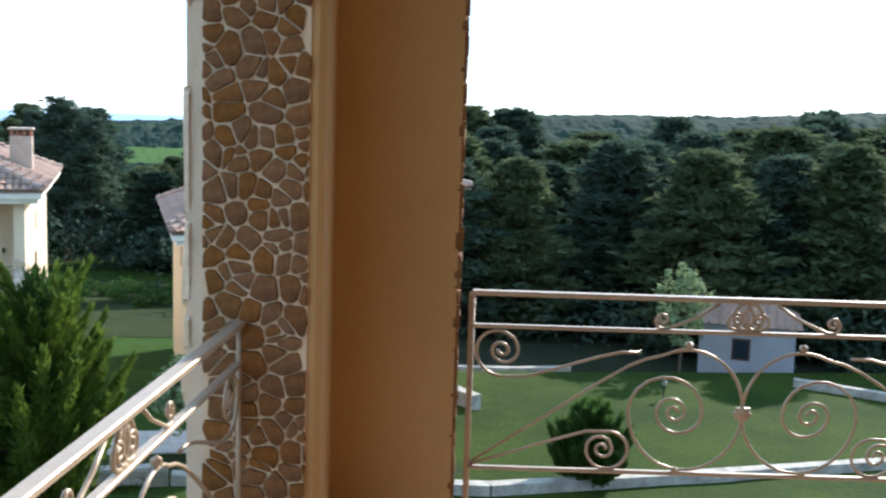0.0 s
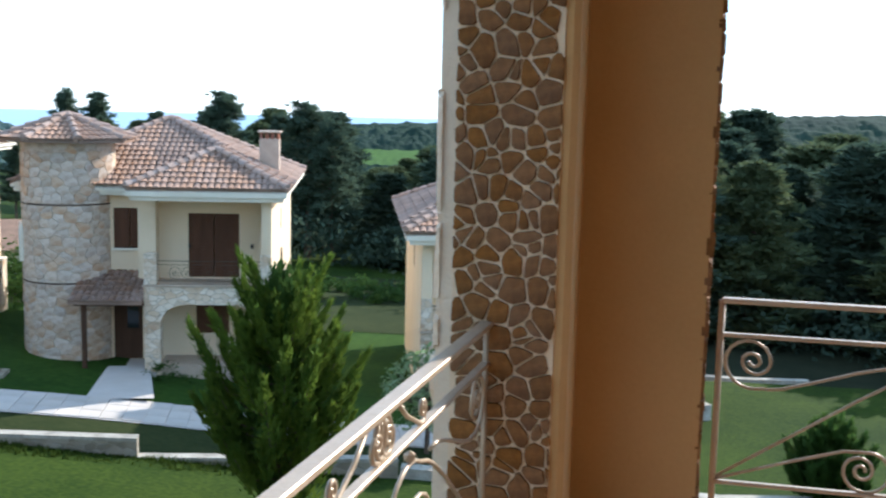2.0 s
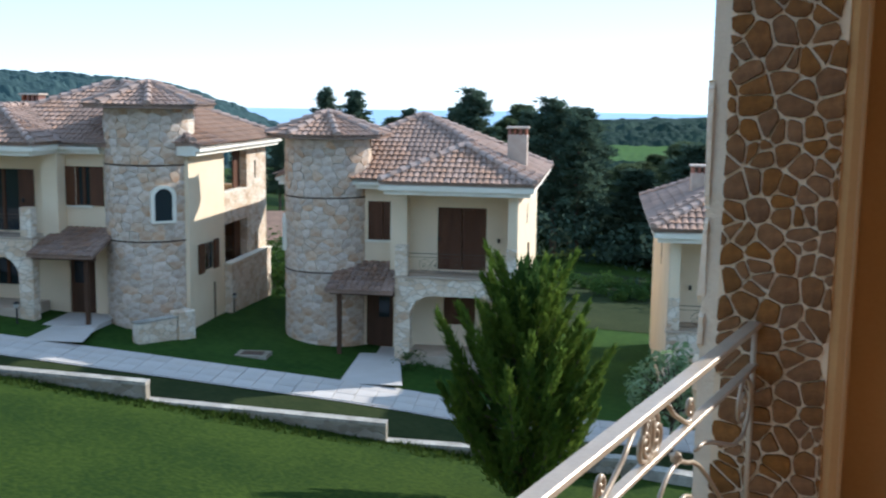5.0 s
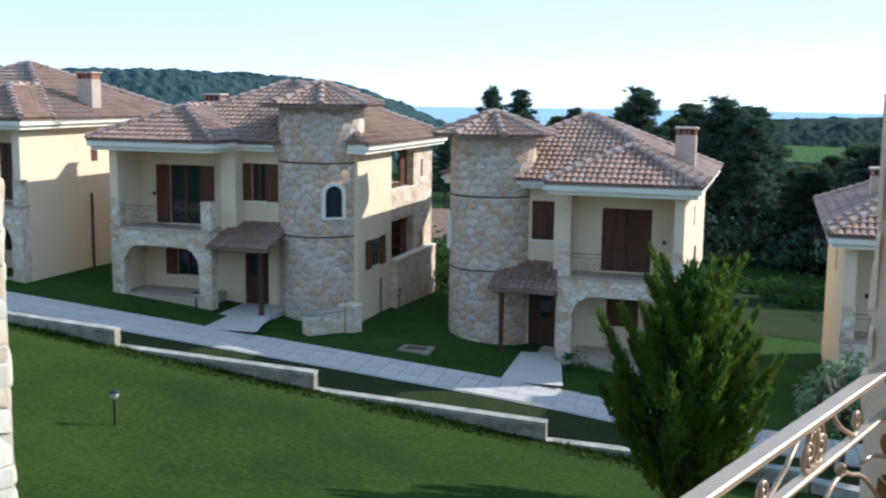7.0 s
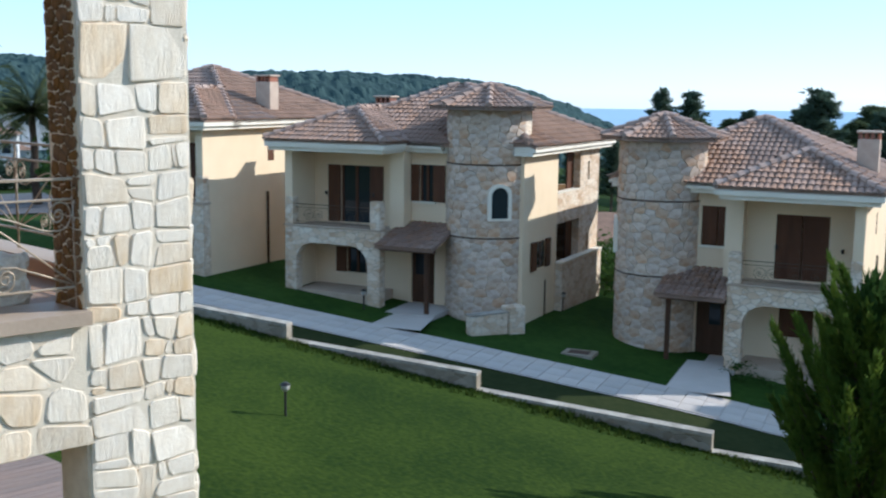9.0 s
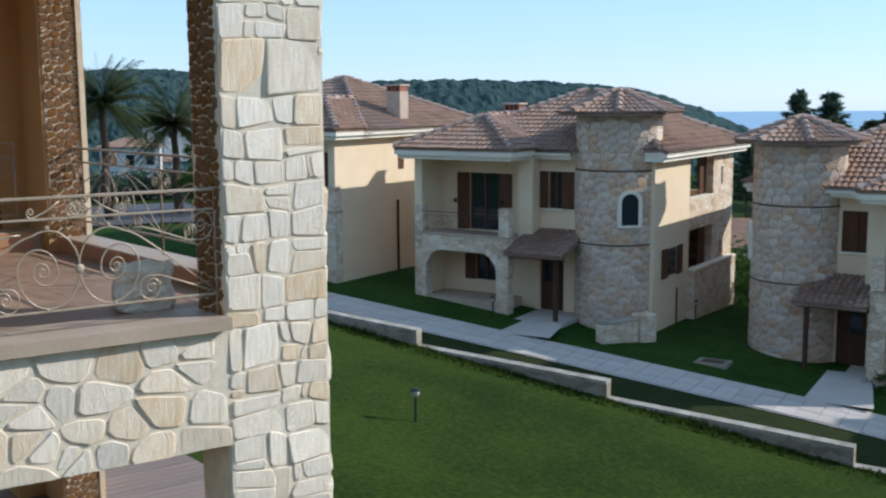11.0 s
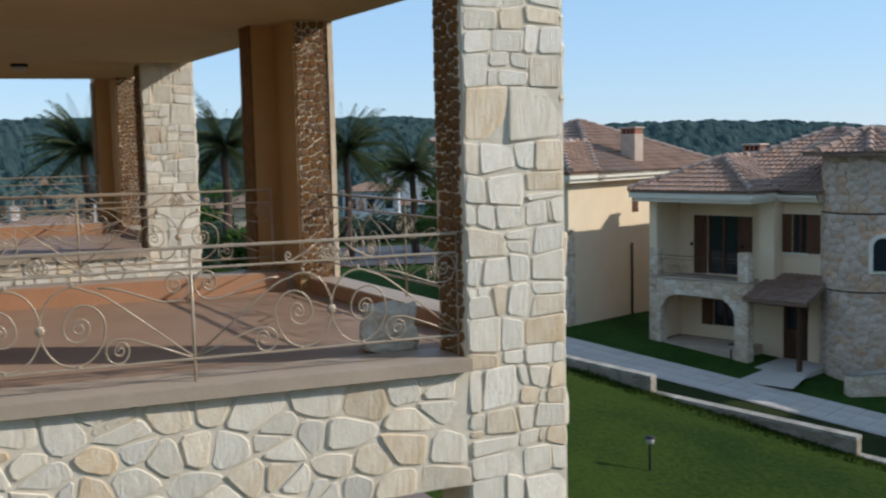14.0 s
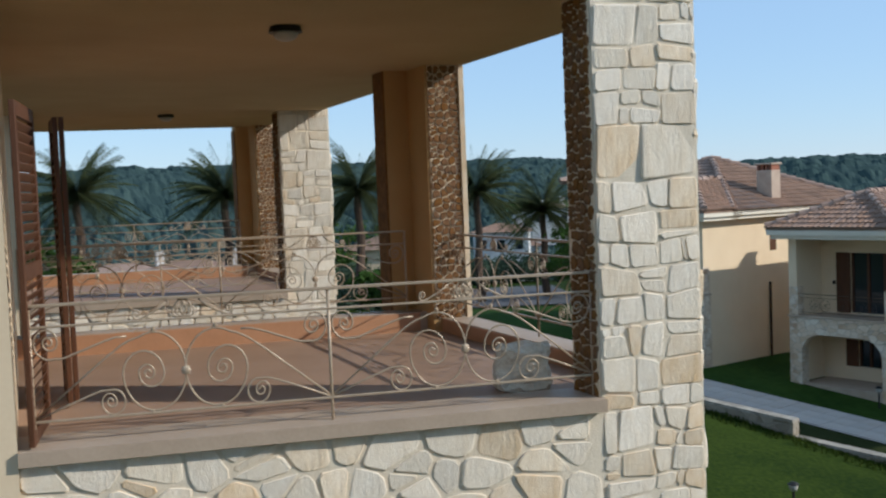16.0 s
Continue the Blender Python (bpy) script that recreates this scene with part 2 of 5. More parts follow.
def hull(bm, ring, z0, z1):
    """A prism over a ring of (x, y) points."""
    lo, hi = [bm.verts.new((x, y, z0)) for x, y in ring], [bm.verts.new((x, y, z1)) for x, y in ring]
    k = len(ring)
    bm.faces.new(lo[::-1]), bm.faces.new(hi)
    for i in range(k):
        bm.faces.new((lo[i], lo[(i + 1) % k], hi[(i + 1) % k], hi[i]))
    return bm


def block(x0, x1, y0, y1, z0, z1, bevel=0.0, bm=None):
    own = bmesh.new()
    hull(own, [(x0, y0), (x1, y0), (x1, y1), (x0, y1)], z0, z1)
    if bevel:
        bmesh.ops.bevel(own, geom=own.edges[:], offset=bevel, segments=1, affect="EDGES")
    if bm is None:
        return own
    me = bpy.data.meshes.new("tmp")
    own.to_mesh(me)
    own.free()
    bm.from_mesh(me)
    bpy.data.meshes.remove(me)
    return bm


def tube(bm, pts, r, sides=6):
    """A round bar along points."""
    pts = [Vector(p) for p in pts]
    rings, up = [], None
    for i, p in enumerate(pts):
        d = (pts[min(i + 1, len(pts) - 1)] - pts[max(i - 1, 0)]).normalized()
        if up is None:
            up = d.orthogonal().normalized()
        up = (up - d * up.dot(d)).normalized()
        side = d.cross(up)
        rr = r[i] if isinstance(r, (list, tuple)) else r
        rings.append([bm.verts.new(p + (up * math.cos(a) + side * math.sin(a)) * rr) for a in [2 * math.pi * k / sides for k in range(sides)]])
    for a, b in zip(rings, rings[1:]):
        for k in range(sides):
            bm.faces.new((a[k], a[(k + 1) % sides], b[(k + 1) % sides], b[k]))
    bm.faces.new(rings[0][::-1]), bm.faces.new(rings[-1])
    return bm


def cyl(bm, x, y, z0, z1, r0, r1=None, sides=16):
    return tube(bm, [(x, y, z0), (x, y, z1)], [r0, r0 if r1 is None else r1], sides)


# ---- ground ----
UX, UY = 0.94, 0.342


def ground_z(x, y):
    s, q = UX * x + UY * y, -UY * x + UX * y
    ps, pp = max(-34, min(s, 0)), max(0, min(s, 60))
    zl = -7.9 - 0.131 * ps - 0.06 * pp + 0.07 * max(0, min(26.8 - q, 40))
    zh = -8.17 - 0.0975 * ps - 0.06 * pp - 0.035 * max(0, min(q - 40, 60))
    k = max(0, min((q - 26.82) / 0.25, 1))
    z = zl * (1 - k) + zh * k
    z -= 0.055 * max(0, min(-38 - s, 80))
    crest = max(0, min((q - 40.3) / 3, 1)) * max(0, min((s - 13) / 3, 1))
    z -= 0.9 * crest * crest * (3 - 2 * crest)
    far = math.hypot(x, y)
    if far > 130:
        z -= min((far - 130) * 0.09, 90)
    return z


def sq(s, q):
    """The place of distance s along the houses' row and q away from it."""
    return UX * s - UY * q, UY * s + UX * q


def strip(name, s_list, q0, q1, lift, mat, parent=None):
    bm = bmesh.new()
    rows = []
    for s in s_list:
        a, b = q0(s) if callable(q0) else q0, q1(s) if callable(q1) else q1
        row = []
        for k in range(8):
            x, y = sq(s, a + (b - a) * k / 7)
            row.append(bm.verts.new((x, y, ground_z(x, y) + lift)))
        rows.append(row)
    for r0, r1 in zip(rows, rows[1:]):
        for k in range(7):
            bm.faces.new((r0[k], r0[k + 1], r1[k + 1], r1[k]))
    return finish(name, bm, mat, parent)


def axis(fine0, fine1, step):
    out = [fine0 - d for d in (4000, 2500, 1500, 900, 550, 350, 230, 160, 110, 75, 50, 35, 22, 12)]
    k = int((fine1 - fine0) / step)
    out += [fine0 + (fine1 - fine0) * i / k for i in range(k + 1)]
    return out + [fine1 + d for d in (12, 22, 35, 50, 75, 110, 160, 230, 350, 550, 900, 1500, 2500, 4000)]


bm = bmesh.new()
S = axis(-60, 50, 2.0)
Q = sorted(axis(-10, 60, 2.0) + [26.7, 26.8, 27.1, 27.3])
grid = []
for s in S:
    row = []
    for q in Q:
        x, y = sq(s, q)
        z = ground_z(x, y)
        if abs(s) < 70 and q < 80:
            z += 0.05 * noise.noise((x * 0.35, y * 0.35, 0)) * (0 if q > 26.7 else 1)
        row.append(bm.verts.new((x, y, z)))
    grid.append(row)
for a, b in zip(grid, grid[1:]):
    for k in range(len(Q) - 1):
        bm.faces.new((a[k], a[k + 1], b[k + 1], b[k]))
tagged(finish("ground", bm, M_LAWN, smooth=True), "green mown lawn sloping down past the villas", "lawn", kind="structure")

bm = bmesh.new()
hull(bm, [(-4900, -4900), (4900, -4900), (4900, 4900), (-4900, 4900)], -71, -70)
tagged(finish("water", bm, M_WATER), "blue sea on the horizon, haze painted into its pale colour", "sea", kind="structure")

path_s = [-70 + 2 * i for i in range(36)] + [1 + i for i in range(11)]


def path_line(s):
    """Middle and width of the footpath along the villas."""
    rows = [(-90, 31.75, 2.2), (-6, 31.75, 2.2), (1.4, 30.95, 2.1), (8, 30.8, 2.0), (11, 31.8, 2.0)]
    for (a, m0, w0), (b, m1, w1) in zip(rows, rows[1:]):
        if s <= b:
            t = (s - a) / (b - a)
            t = t * t * (3 - 2 * t)
            return m0 + (m1 - m0) * t, w0 + (w1 - w0) * t


tagged(strip("pavement", path_s, lambda s: path_line(s)[0] - path_line(s)[1] / 2, lambda s: path_line(s)[0] + path_line(s)[1] / 2, 0.06, M_PATH),
       "pale stone-paved footpath running past the houses", "footpath", kind="structure")
def lay_slabs(parent, s0, s1, size, across):
    """Single paving slabs along the path."""
    bm = bmesh.new()
    block(-size / 2 + 0.007, size / 2 - 0.007, -across / 2 + 0.007, across / 2 - 0.007, 0.0, 0.05, 0.006, bm)
    me = bpy.data.meshes.new("paving_slab")
    bm.to_mesh(me)
    bm.free()
    me.materials.append(M_PATH)
    s = s0
    while s < s1:
        mid, wid = path_line(s)
        for k in (-1, 0, 1):
            x, y = sq(s, mid + k * across)
            x2, y2 = sq(s + 0.5, mid + k * across)
            o = new("paving_slab", me)
            o.parent = parent
            o.matrix_local = pose(x, y, ground_z(x, y) + 0.035 + random.uniform(0, 0.008), 0, 0, 20) @ Matrix.Rotation(-math.atan2(ground_z(x2, y2) - ground_z(x, y), 0.5), 4, "Y")
        s += size


lay_slabs(bpy.data.objects["pavement"], -42, 10.5, 0.62, 0.70)
tagged(strip("verge", path_s, 26.95, lambda s: path_line(s)[0] - path_line(s)[1] / 2, 0.03, M_ROUGH), "rough olive-green grass verge between wall and footpath", "verge", kind="structure")
tagged(strip("villa_lawn", [k for k in path_s if k < 12], lambda s: path_line(s)[0] + path_line(s)[1] / 2, 47, 0.03, M_SHADE_GRASS), "deep green grass round the villas", "lawn", kind="structure")

# strip over the lawn; its dull colour stands in for shade
tagged(strip("rough_meadow", [-44 + 2 * i for i in range(29)], 46.6, 66, 0.05, M_ROUGH), "rough meadow behind the villas, shade darkened into its green", "meadow", kind="structure")
# added strip whose dark colour stands for shade under the trees
tagged(strip("woodland_floor", [13 + 2 * i for i in range(28)], 42.8, 100, 0.06, M_SHADED_SOIL), "ground below the wood, tree shade darkened into its colour", "woodland floor", kind="structure")

# low garden wall: level lengths that step down the slope
garden_wall = tagged(empty("garden_wall"), "low stepped stone garden wall edging the lawn", "garden wall", kind="structure")
ENDS = [-48, -40, -32, -24.2, -16.5, -10.45, -4.05, 2.5]
for a, b in zip(ENDS, ENDS[1:]):
    za, zb = ground_z(*sq(a, 26.5)) + 0.04, ground_z(*sq(b, 26.5)) + 0.52
    for name, q0, q1, up, down, mat in (("wall_length", 26.52, 26.82, -0.09, -2.6, M_WALL_STONE), ("coping", 26.5, 26.84, 0.0, -0.09, M_COPING)):
        bm = bmesh.new()
        ring = [(a, q0, za), (b, q0, zb), (b, q1, zb), (a, q1, za)]
        lo = [bm.verts.new((*sq(p, q), z + down)) for p, q, z in ring]
        hi = [bm.verts.new((*sq(p, q), z + up)) for p, q, z in ring]
        bm.faces.new(lo[::-1]), bm.faces.new(hi)
        for k in range(4):
            bm.faces.new((lo[k], lo[(k + 1) % 4], hi[(k + 1) % 4], hi[k]))
        part(name, bm, mat, garden_wall)

# uneven grass growing up against the wall's foot
rnd_g = random.Random(77)
gv, gf = [], []
for k in range(4200):
    p = rnd_g.uniform(-40, 2.0)
    q = 26.49 - rnd_g.random() ** 2 * 0.7
    x, y = sq(p, q)
    hgt = (0.10 + 0.16 * max(0.0, noise.noise((p * 0.9, q, 4.0)) + 0.35)) * rnd_g.uniform(0.6, 1.2)
    zz, turn_a, o = ground_z(x, y), rnd_g.uniform(0, math.pi), len(gv)
    cx, cy = math.cos(turn_a) * 0.035, math.sin(turn_a) * 0.035
    gv += [(x - cx, y - cy, zz - 0.02), (x + cx, y + cy, zz - 0.02), (x + rnd_g.uniform(-0.08, 0.08), y + rnd_g.uniform(-0.08, 0.08), zz + hgt)]
    gf.append((o, o + 1, o + 2))
grass_me = bpy.data.meshes.new("grass_tufts")
grass_me.from_pydata(gv, [], gf)
grass_me.materials.append(M_BLADES)
tagged(new("grass_tufts", grass_me), "uneven green grass along the foot of the garden wall", "grass", kind="stuff")



# ---- roof tiles ----
def tile_mesh(width, length):
    bm = bmesh.new()
    k, rows = 5, []
    for y, r, z in ((0, width * 0.52, 0.022), (length * 1.05, width * 0.44, 0.0)):
        rows.append([bm.verts.new((-r * math.cos(math.pi * i / k), y, z + r * 0.55 * math.sin(math.pi * i / k))) for i in range(k + 1)])
    for i in range(k):
        bm.faces.new((rows[0][i], rows[0][i + 1], rows[1][i + 1], rows[1][i]))
    bm.faces.new(rows[0])
    me = bpy.data.meshes.new("tile")
    bm.to_mesh(me)
    bm.free()
    for p in me.polygons:
        p.use_smooth = len(p.vertices) == 4
    return me


def tiled_plane(parent, corners, mat, singles, width=0.215, length=0.37):
    """One roof slope. corners: eave left, eave right, then the upper ones, seen from below the slope, in the parent's frame."""
    c = [Vector(p) for p in corners]
    ex = (c[1] - c[0]).normalized()
    nz = ex.cross(c[2] - c[0]).normalized()
    ey = nz.cross(ex)
    flat = [((p - c[0]).dot(ex), (p - c[0]).dot(ey)) for p in c]
    bm = bmesh.new()
    vs = [bm.verts.new(p) for p in c] 
    low = [bm.verts.new(p - Vector((0, 0, 0.1))) for p in c]
    bm.faces.new(vs), bm.faces.new(low[::-1])
    for i in range(len(c)):
        bm.faces.new((vs[i], low[i], low[(i + 1) % len(c)], vs[(i + 1) % len(c)]))
    slope = part("roof_slope", bm, mat, parent)
    tile = tile_mesh(width, length)
    tile.materials.append(mat)
    verts, faces, used = [], [], 0
    x0, x1 = min(p[0] for p in flat), max(p[0] for p in flat)
    n = max(1, int((x1 - x0) / width))
    for i in range(n):
        x = x0 + (i + 0.5) * (x1 - x0) / n
        cuts = []
        for (ax, ay), (bx, by) in zip(flat, flat[1:] + flat[:1]):
            if (ax - x) * (bx - x) < 0:
                cuts.append(ay + (by - ay) * (x - ax) / (bx - ax))
        if len(cuts) < 2:
            continue
        y, top = min(cuts) - 0.06, max(cuts)
        while y < top - 0.12:
            base = c[0] + ex * (x + random.uniform(-0.012, 0.012)) + ey * y + nz * (0.02 + random.uniform(0, 0.012))
            m = Matrix((ex, ey, nz)).transposed().to_4x4()
            m.translation = base
            if used < singles:
                t = new("tile", tile)
                t.parent, t.matrix_local = slope, m
                used += 1
            else:
                o = len(verts)
                verts += [m @ v.co for v in tile.vertices]
                faces += [[o + k for k in p.vertices] for p in tile.polygons]
            y += length
    if faces:
        me = bpy.data.meshes.new("tiles")
        me.from_pydata(verts, [], faces)
        me.materials.append(mat)
        t = new("tiles", me)
        t.parent = slope
        tagged(t, kind="stuff")
    return slope


def ridge_caps(parent, a, b, mat):
    a, b = Vector(a), Vector(b)
    k = max(1, int((b - a).length / 0.42))
    step = (b - a) / k
    bm = bmesh.new()
    tube(bm, [Vector((0, 0, 0.05)), step * 1.08 + Vector((0, 0, 0.02))], [0.15, 0.115], 8)
    first = part("ridge_cap", bm, mat, parent)
    first.location = a
    for i in range(1, k):
        o = new("ridge_cap", first.data)
        o.parent, o.location = parent, a + step * i


# ---- ironwork ----
def arc(cx, cz, r, a0, a1, n=10):
    return [(cx + r * math.cos(radians(a0 + (a1 - a0) * i / n)), cz + r * math.sin(radians(a0 + (a1 - a0) * i / n))) for i in range(n + 1)]


def curl(x, z, r, start, turn, halves, keep=0.62):
    """A scroll of half circles that tighten; starts at (x, z), which lies at angle start from the first centre."""
    pts, a = [], start
    for _ in range(halves):
        cx, cz = x - r * math.cos(radians(a)), z - r * math.sin(radians(a))
        seg = arc(cx, cz, r, a, a + 180 * turn, 9)
        pts += seg if not pts else seg[1:]
        x, z = seg[-1]
        a += 180 * turn
        r *= keep
    return pts


def rail_panel(fine=True, sides=6):
    """A wrought-iron panel, 1.944 m from post to post, along x, its rails at 0.28, 0.826 and 0.95 m."""
    thing = empty("railing_panel")
    w, b = 1.944, 0.006

    def bar(name, lines, r, label=""):
        bm = bmesh.new()
        for pts in lines:
            tube(bm, [(x, 0, z) for x, z in pts], r, sides)
        return part(name, bm, M_IRON, thing, label, smooth=True)

    for name, z, hy, hz in (("top_rail", 0.95, 0.021, 0.009), ("middle_rail", 0.826, 0.014, 0.007), ("bottom_rail", 0.283, 0.012, 0.007)):
        part(name, block(0, w, -hy, hy, z - hz, z + hz, 0.003), M_IRON, thing)
    bar("post", [[(0, 0.0), (0, 0.95)]], 0.011)
    bar("post", [[(w, 0.0), (w, 0.95)]], 0.011)
    for k in (0, 1):
        def f(pts):
            return [(w - x, z) for x, z in pts] if k else pts
        big = [(0.0, 0.295), (0.46, 0.625), (0.56, 0.69), (0.62, 0.718)] + [(x, 0.527 + (z - 0.527) * 1.13) for x, z in arc(0.77, 0.527, 0.204, 116, -178, 28)]
        big += curl(big[-1][0], big[-1][1], 0.132, 180, -1, 5)[1:]
        bar("scroll", [f(big)], b)
        low = [(0.0, 0.29), (0.25, 0.38), (0.42, 0.435), (0.5, 0.437)] + arc(0.5, 0.365, 0.072, 80, -10, 6)
        low += curl(low[-1][0], low[-1][1], 0.074, -10, -1, 4)[1:]
        bar("scroll", [f(low)], b)
        upp = [(0.60, 0.742), (0.53, 0.74), (0.45, 0.72), (0.3, 0.67), (0.21, 0.642), (0.17, 0.636)] + arc(0.12, 0.735, 0.1, -75, -180, 8)
        upp += curl(upp[-1][0], upp[-1][1], 0.074, 180, -1, 4)[1:]
        bar("scroll", [f(upp)], b)
        fr = [(0.87, 0.935), (0.80, 0.885), (0.70, 0.84)]
        bar("frieze_scroll", [f(fr + curl(0.69, 0.838, 0.028, -60, -1, 3)[1:])], b)
        bar("frieze_scroll", [f(curl(0.965, 0.93, 0.05, 60, -1, 4, 0.6))], b)
        for x, z in ((0.745, 0.292), (0.77, 0.775)):
            bm = bmesh.new()
            bmesh.ops.create_icosphere(bm, subdivisions=1, radius=0.017, matrix=Matrix.Translation((w - x if k else x, 0, z)))
            part("bead", bm, M_IRON, thing)
    bar("frieze_ring", [arc(w / 2, 0.888, 0.052, 0, 360, 18)], b)
    for dx in (-0.03, -0.015, 0.0, 0.015, 0.03):
        bar("frieze_bar", [[(w / 2 + dx, 0.888 - 0.045 + abs(dx) * 0.5), (w / 2 + dx * 0.8, 0.888 + 0.045 - abs(dx) * 0.5)]], 0.003)
    bm = bmesh.new()
    rings = []
    for y, k in ((-0.016, 0.35), (-0.012, 0.85), (0.0, 1.0), (0.012, 0.85), (0.016, 0.35)):
        rings.append([bm.verts.new((w / 2 + math.cos(math.pi * i / 16) * k * (0.031 + 0.005 * math.cos(i * math.pi / 2)), y, 0.52 + math.sin(math.pi * i / 16) * k * (0.031 + 0.005 * math.cos(i * math.pi / 2)))) for i in range(32)])
    for r0, r1 in zip(rings, rings[1:]):
        for i in range(32):
            bm.faces.new((r0[i], r0[(i + 1) % 32], r1[(i + 1) % 32], r1[i]))
    bm.faces.new(rings[0]), bm.faces.new(rings[-1][::-1])
    part("rosette", bm, M_IRON, thing, smooth=True)
    return tagged(thing, "bronze-painted wrought-iron railing panel with spiral scrolls and a rosette", "railing", "balcony railings")


def place_panel(src, a, b, z, first=False, tall=1.0):
    """A panel from place a to place b."""
    d = Vector(b) - Vector(a)
    k = d.length / 1.944
    m = Matrix.Translation((a[0], a[1], z)) @ Matrix.Rotation(math.atan2(d.y, d.x), 4, "Z")
    if first:
        src.matrix_world = m @ Matrix.Diagonal((k, 1, 1, 1))
        return src
    ob = copy_thing(src, m)
    ob.scale = (k, 1, tall)
    return ob


# ---- stones of a wall, each a piece ----
def rubble(parent, frame_m, w, h, size, mat, gap=0.012, depth=0.03, seed=1, aspect=1.35, jitter=0.32, soften=0.1, coursed=False, wrap=None, extra=0.0):
    """Fills a w by h rectangle (x to the right, y up, z out of the wall, by frame_m) with stones cut to fit one another."""
    rnd = random.Random(seed)
    rows = max(1, round(h / size))
    pts = []
    for j in range(rows):
        n = max(1, round(w / (size * aspect) + rnd.uniform(-0.4, 0.4)))
        off = rnd.uniform(-0.3, 0.3)
        for i in range(-1, n + 1):
            pts.append(((i + 0.5 + off + rnd.uniform(-jitter, jitter)) * w / n, (j + 0.5 + rnd.uniform(-jitter, jitter) * 0.8) * h / rows))
    for _ in range(int(extra * len(pts))):
        # small stones wedged between the large ones
        pts.append((rnd.uniform(0, w), rnd.uniform(0, h)))
    made = 0
    cells = []
    if coursed:
        todo = [(0.0, 0.0, w, h)]
        while todo:
            x0, y0, x1, y1 = todo.pop()
            cw, chh = x1 - x0, y1 - y0
            big = size * rnd.uniform(0.75, 1.9)
            if max(cw / aspect, chh) < big and cw < w * 0.8:
                cells.append((x0, y0, x1, y1))
            elif cw / aspect > chh * 1.25 or (cw > w * 0.8 and chh < 2.2 * size):
                c = x0 + cw * rnd.uniform(0.33, 0.67)
                todo += [(x0, y0, c, y1), (c, y0, x1, y1)]
            else:
                c = y0 + chh * rnd.uniform(0.35, 0.65)
                todo += [(x0, y0, x1, c), (x0, c, x1, y1)]
        whole, cells = cells, []
        for x0, y0, x1, y1 in whole:
            # some are pieced out with a narrow stone beside or below
            k, cut = rnd.random(), rnd.choice((0.26, 0.32, 0.7))
            if k < 0.2:
                cells += [(x0, y0, x0 + (x1 - x0) * cut, y1), (x0 + (x1 - x0) * cut, y0, x1, y1)]
            elif k < 0.27:
                cells += [(x0, y0, x1, y0 + (y1 - y0) * cut), (x0, y0 + (y1 - y0) * cut, x1, y1)]
            else:
                cells.append((x0, y0, x1, y1))
        pts = [((a + c) / 2, (b + d) / 2) for a, b, c, d in cells]

    def shove(x, y):
        if x < 0.01 or x > w - 0.01 or y < 0.01 or y > h - 0.01:
            return x, y
        return x + size * 0.34 * noise.noise((x * 3 / size * 0.3, y * 3 / size * 0.3, seed)), y + size * 0.34 * noise.noise((x * 3 / size * 0.3, y * 3 / size * 0.3, seed + 9.5))

    for i, (px, py) in enumerate(pts):
        if not (-0.02 < px < w + 0.02):
            continue
        poly = [(0, 0), (w, 0), (w, h), (0, h)]
        if coursed:
            a, b, c, d = cells[i]
            k = gap / 2
            poly = [(x + k * ix, y + k * iy) for (x, y), (ix, iy) in zip((shove(a, b), shove(c, b), shove(c, d), shove(a, d)), ((1, 1), (-1, 1), (-1, -1), (1, -1)))]
        for j, (ox, oy) in enumerate(() if coursed else pts):
            if i == j or abs(ox - px) > 4 * size * aspect or abs(oy - py) > 3.2 * size:
                continue
            sx, sy = 1 / aspect, 1
            nx, ny = (ox - px) * sx * sx, (oy - py) * sy * sy
            mx, my = (ox + px) / 2, (oy + py) / 2
            ln = math.hypot(nx, ny) or 1
            lim = (nx * mx + ny * my) / ln - gap / 2
            out = []
            for (ax, ay), (bx, by) in zip(poly, poly[1:] + poly[:1]):
                da, db = (nx * ax + ny * ay) / ln - lim, (nx * bx + ny * by) / ln - lim
                if da <= 0:
                    out.append((ax, ay))
                if da * db < 0:
                    t = da / (da - db)
                    out.append((ax + (bx - ax) * t, ay + (by - ay) * t))
            poly = out
            if len(poly) < 3:
                break
        if len(poly) < 3:
            continue
        area = abs(sum(a[0] * b[1] - b[0] * a[1] for a, b in zip(poly, poly[1:] + poly[:1]))) / 2
        if area < size * size * 0.035:
            continue
        cx, cy = sum(p[0] for p in poly) / len(poly), sum(p[1] for p in poly) / len(poly)
        # round the corners a little
        soft = []
        for a, p, b in zip(poly[-1:] + poly[:-1], poly, poly[1:] + poly[:1]):
            for o in (a, b):
                d = math.hypot(o[0] - p[0], o[1] - p[1])
                t = min(0.42, size * soften / max(d, 1e-5))
                soft.append((p[0] + (o[0] - p[0]) * t, p[1] + (o[1] - p[1]) * t))
        soft = [(x + rnd.uniform(-1, 1) * size * 0.03, y + rnd.uniform(-1, 1) * size * 0.03) for x, y in soft]
        up = depth * rnd.uniform(0.7, 1.2)
        tx, ty = rnd.uniform(-0.12, 0.12), rnd.uniform(-0.12, 0.12)
        bm = bmesh.new()
        rings = []
        for k, z in ((1.0, -0.01), (0.985, up * 0.7), (0.93, up)):
            rings.append([bm.verts.new(((x - cx) * k, (y - cy) * k, z + (0 if z < 0 else tx * (x - cx) * 0.5 + ty * (y - cy) * 0.5))) for x, y in soft])
        for r0, r1 in zip(rings, rings[1:]):
            for k in range(len(soft)):
                bm.faces.new((r0[k], r0[(k + 1) % len(soft)], r1[(k + 1) % len(soft)], r1[k]))
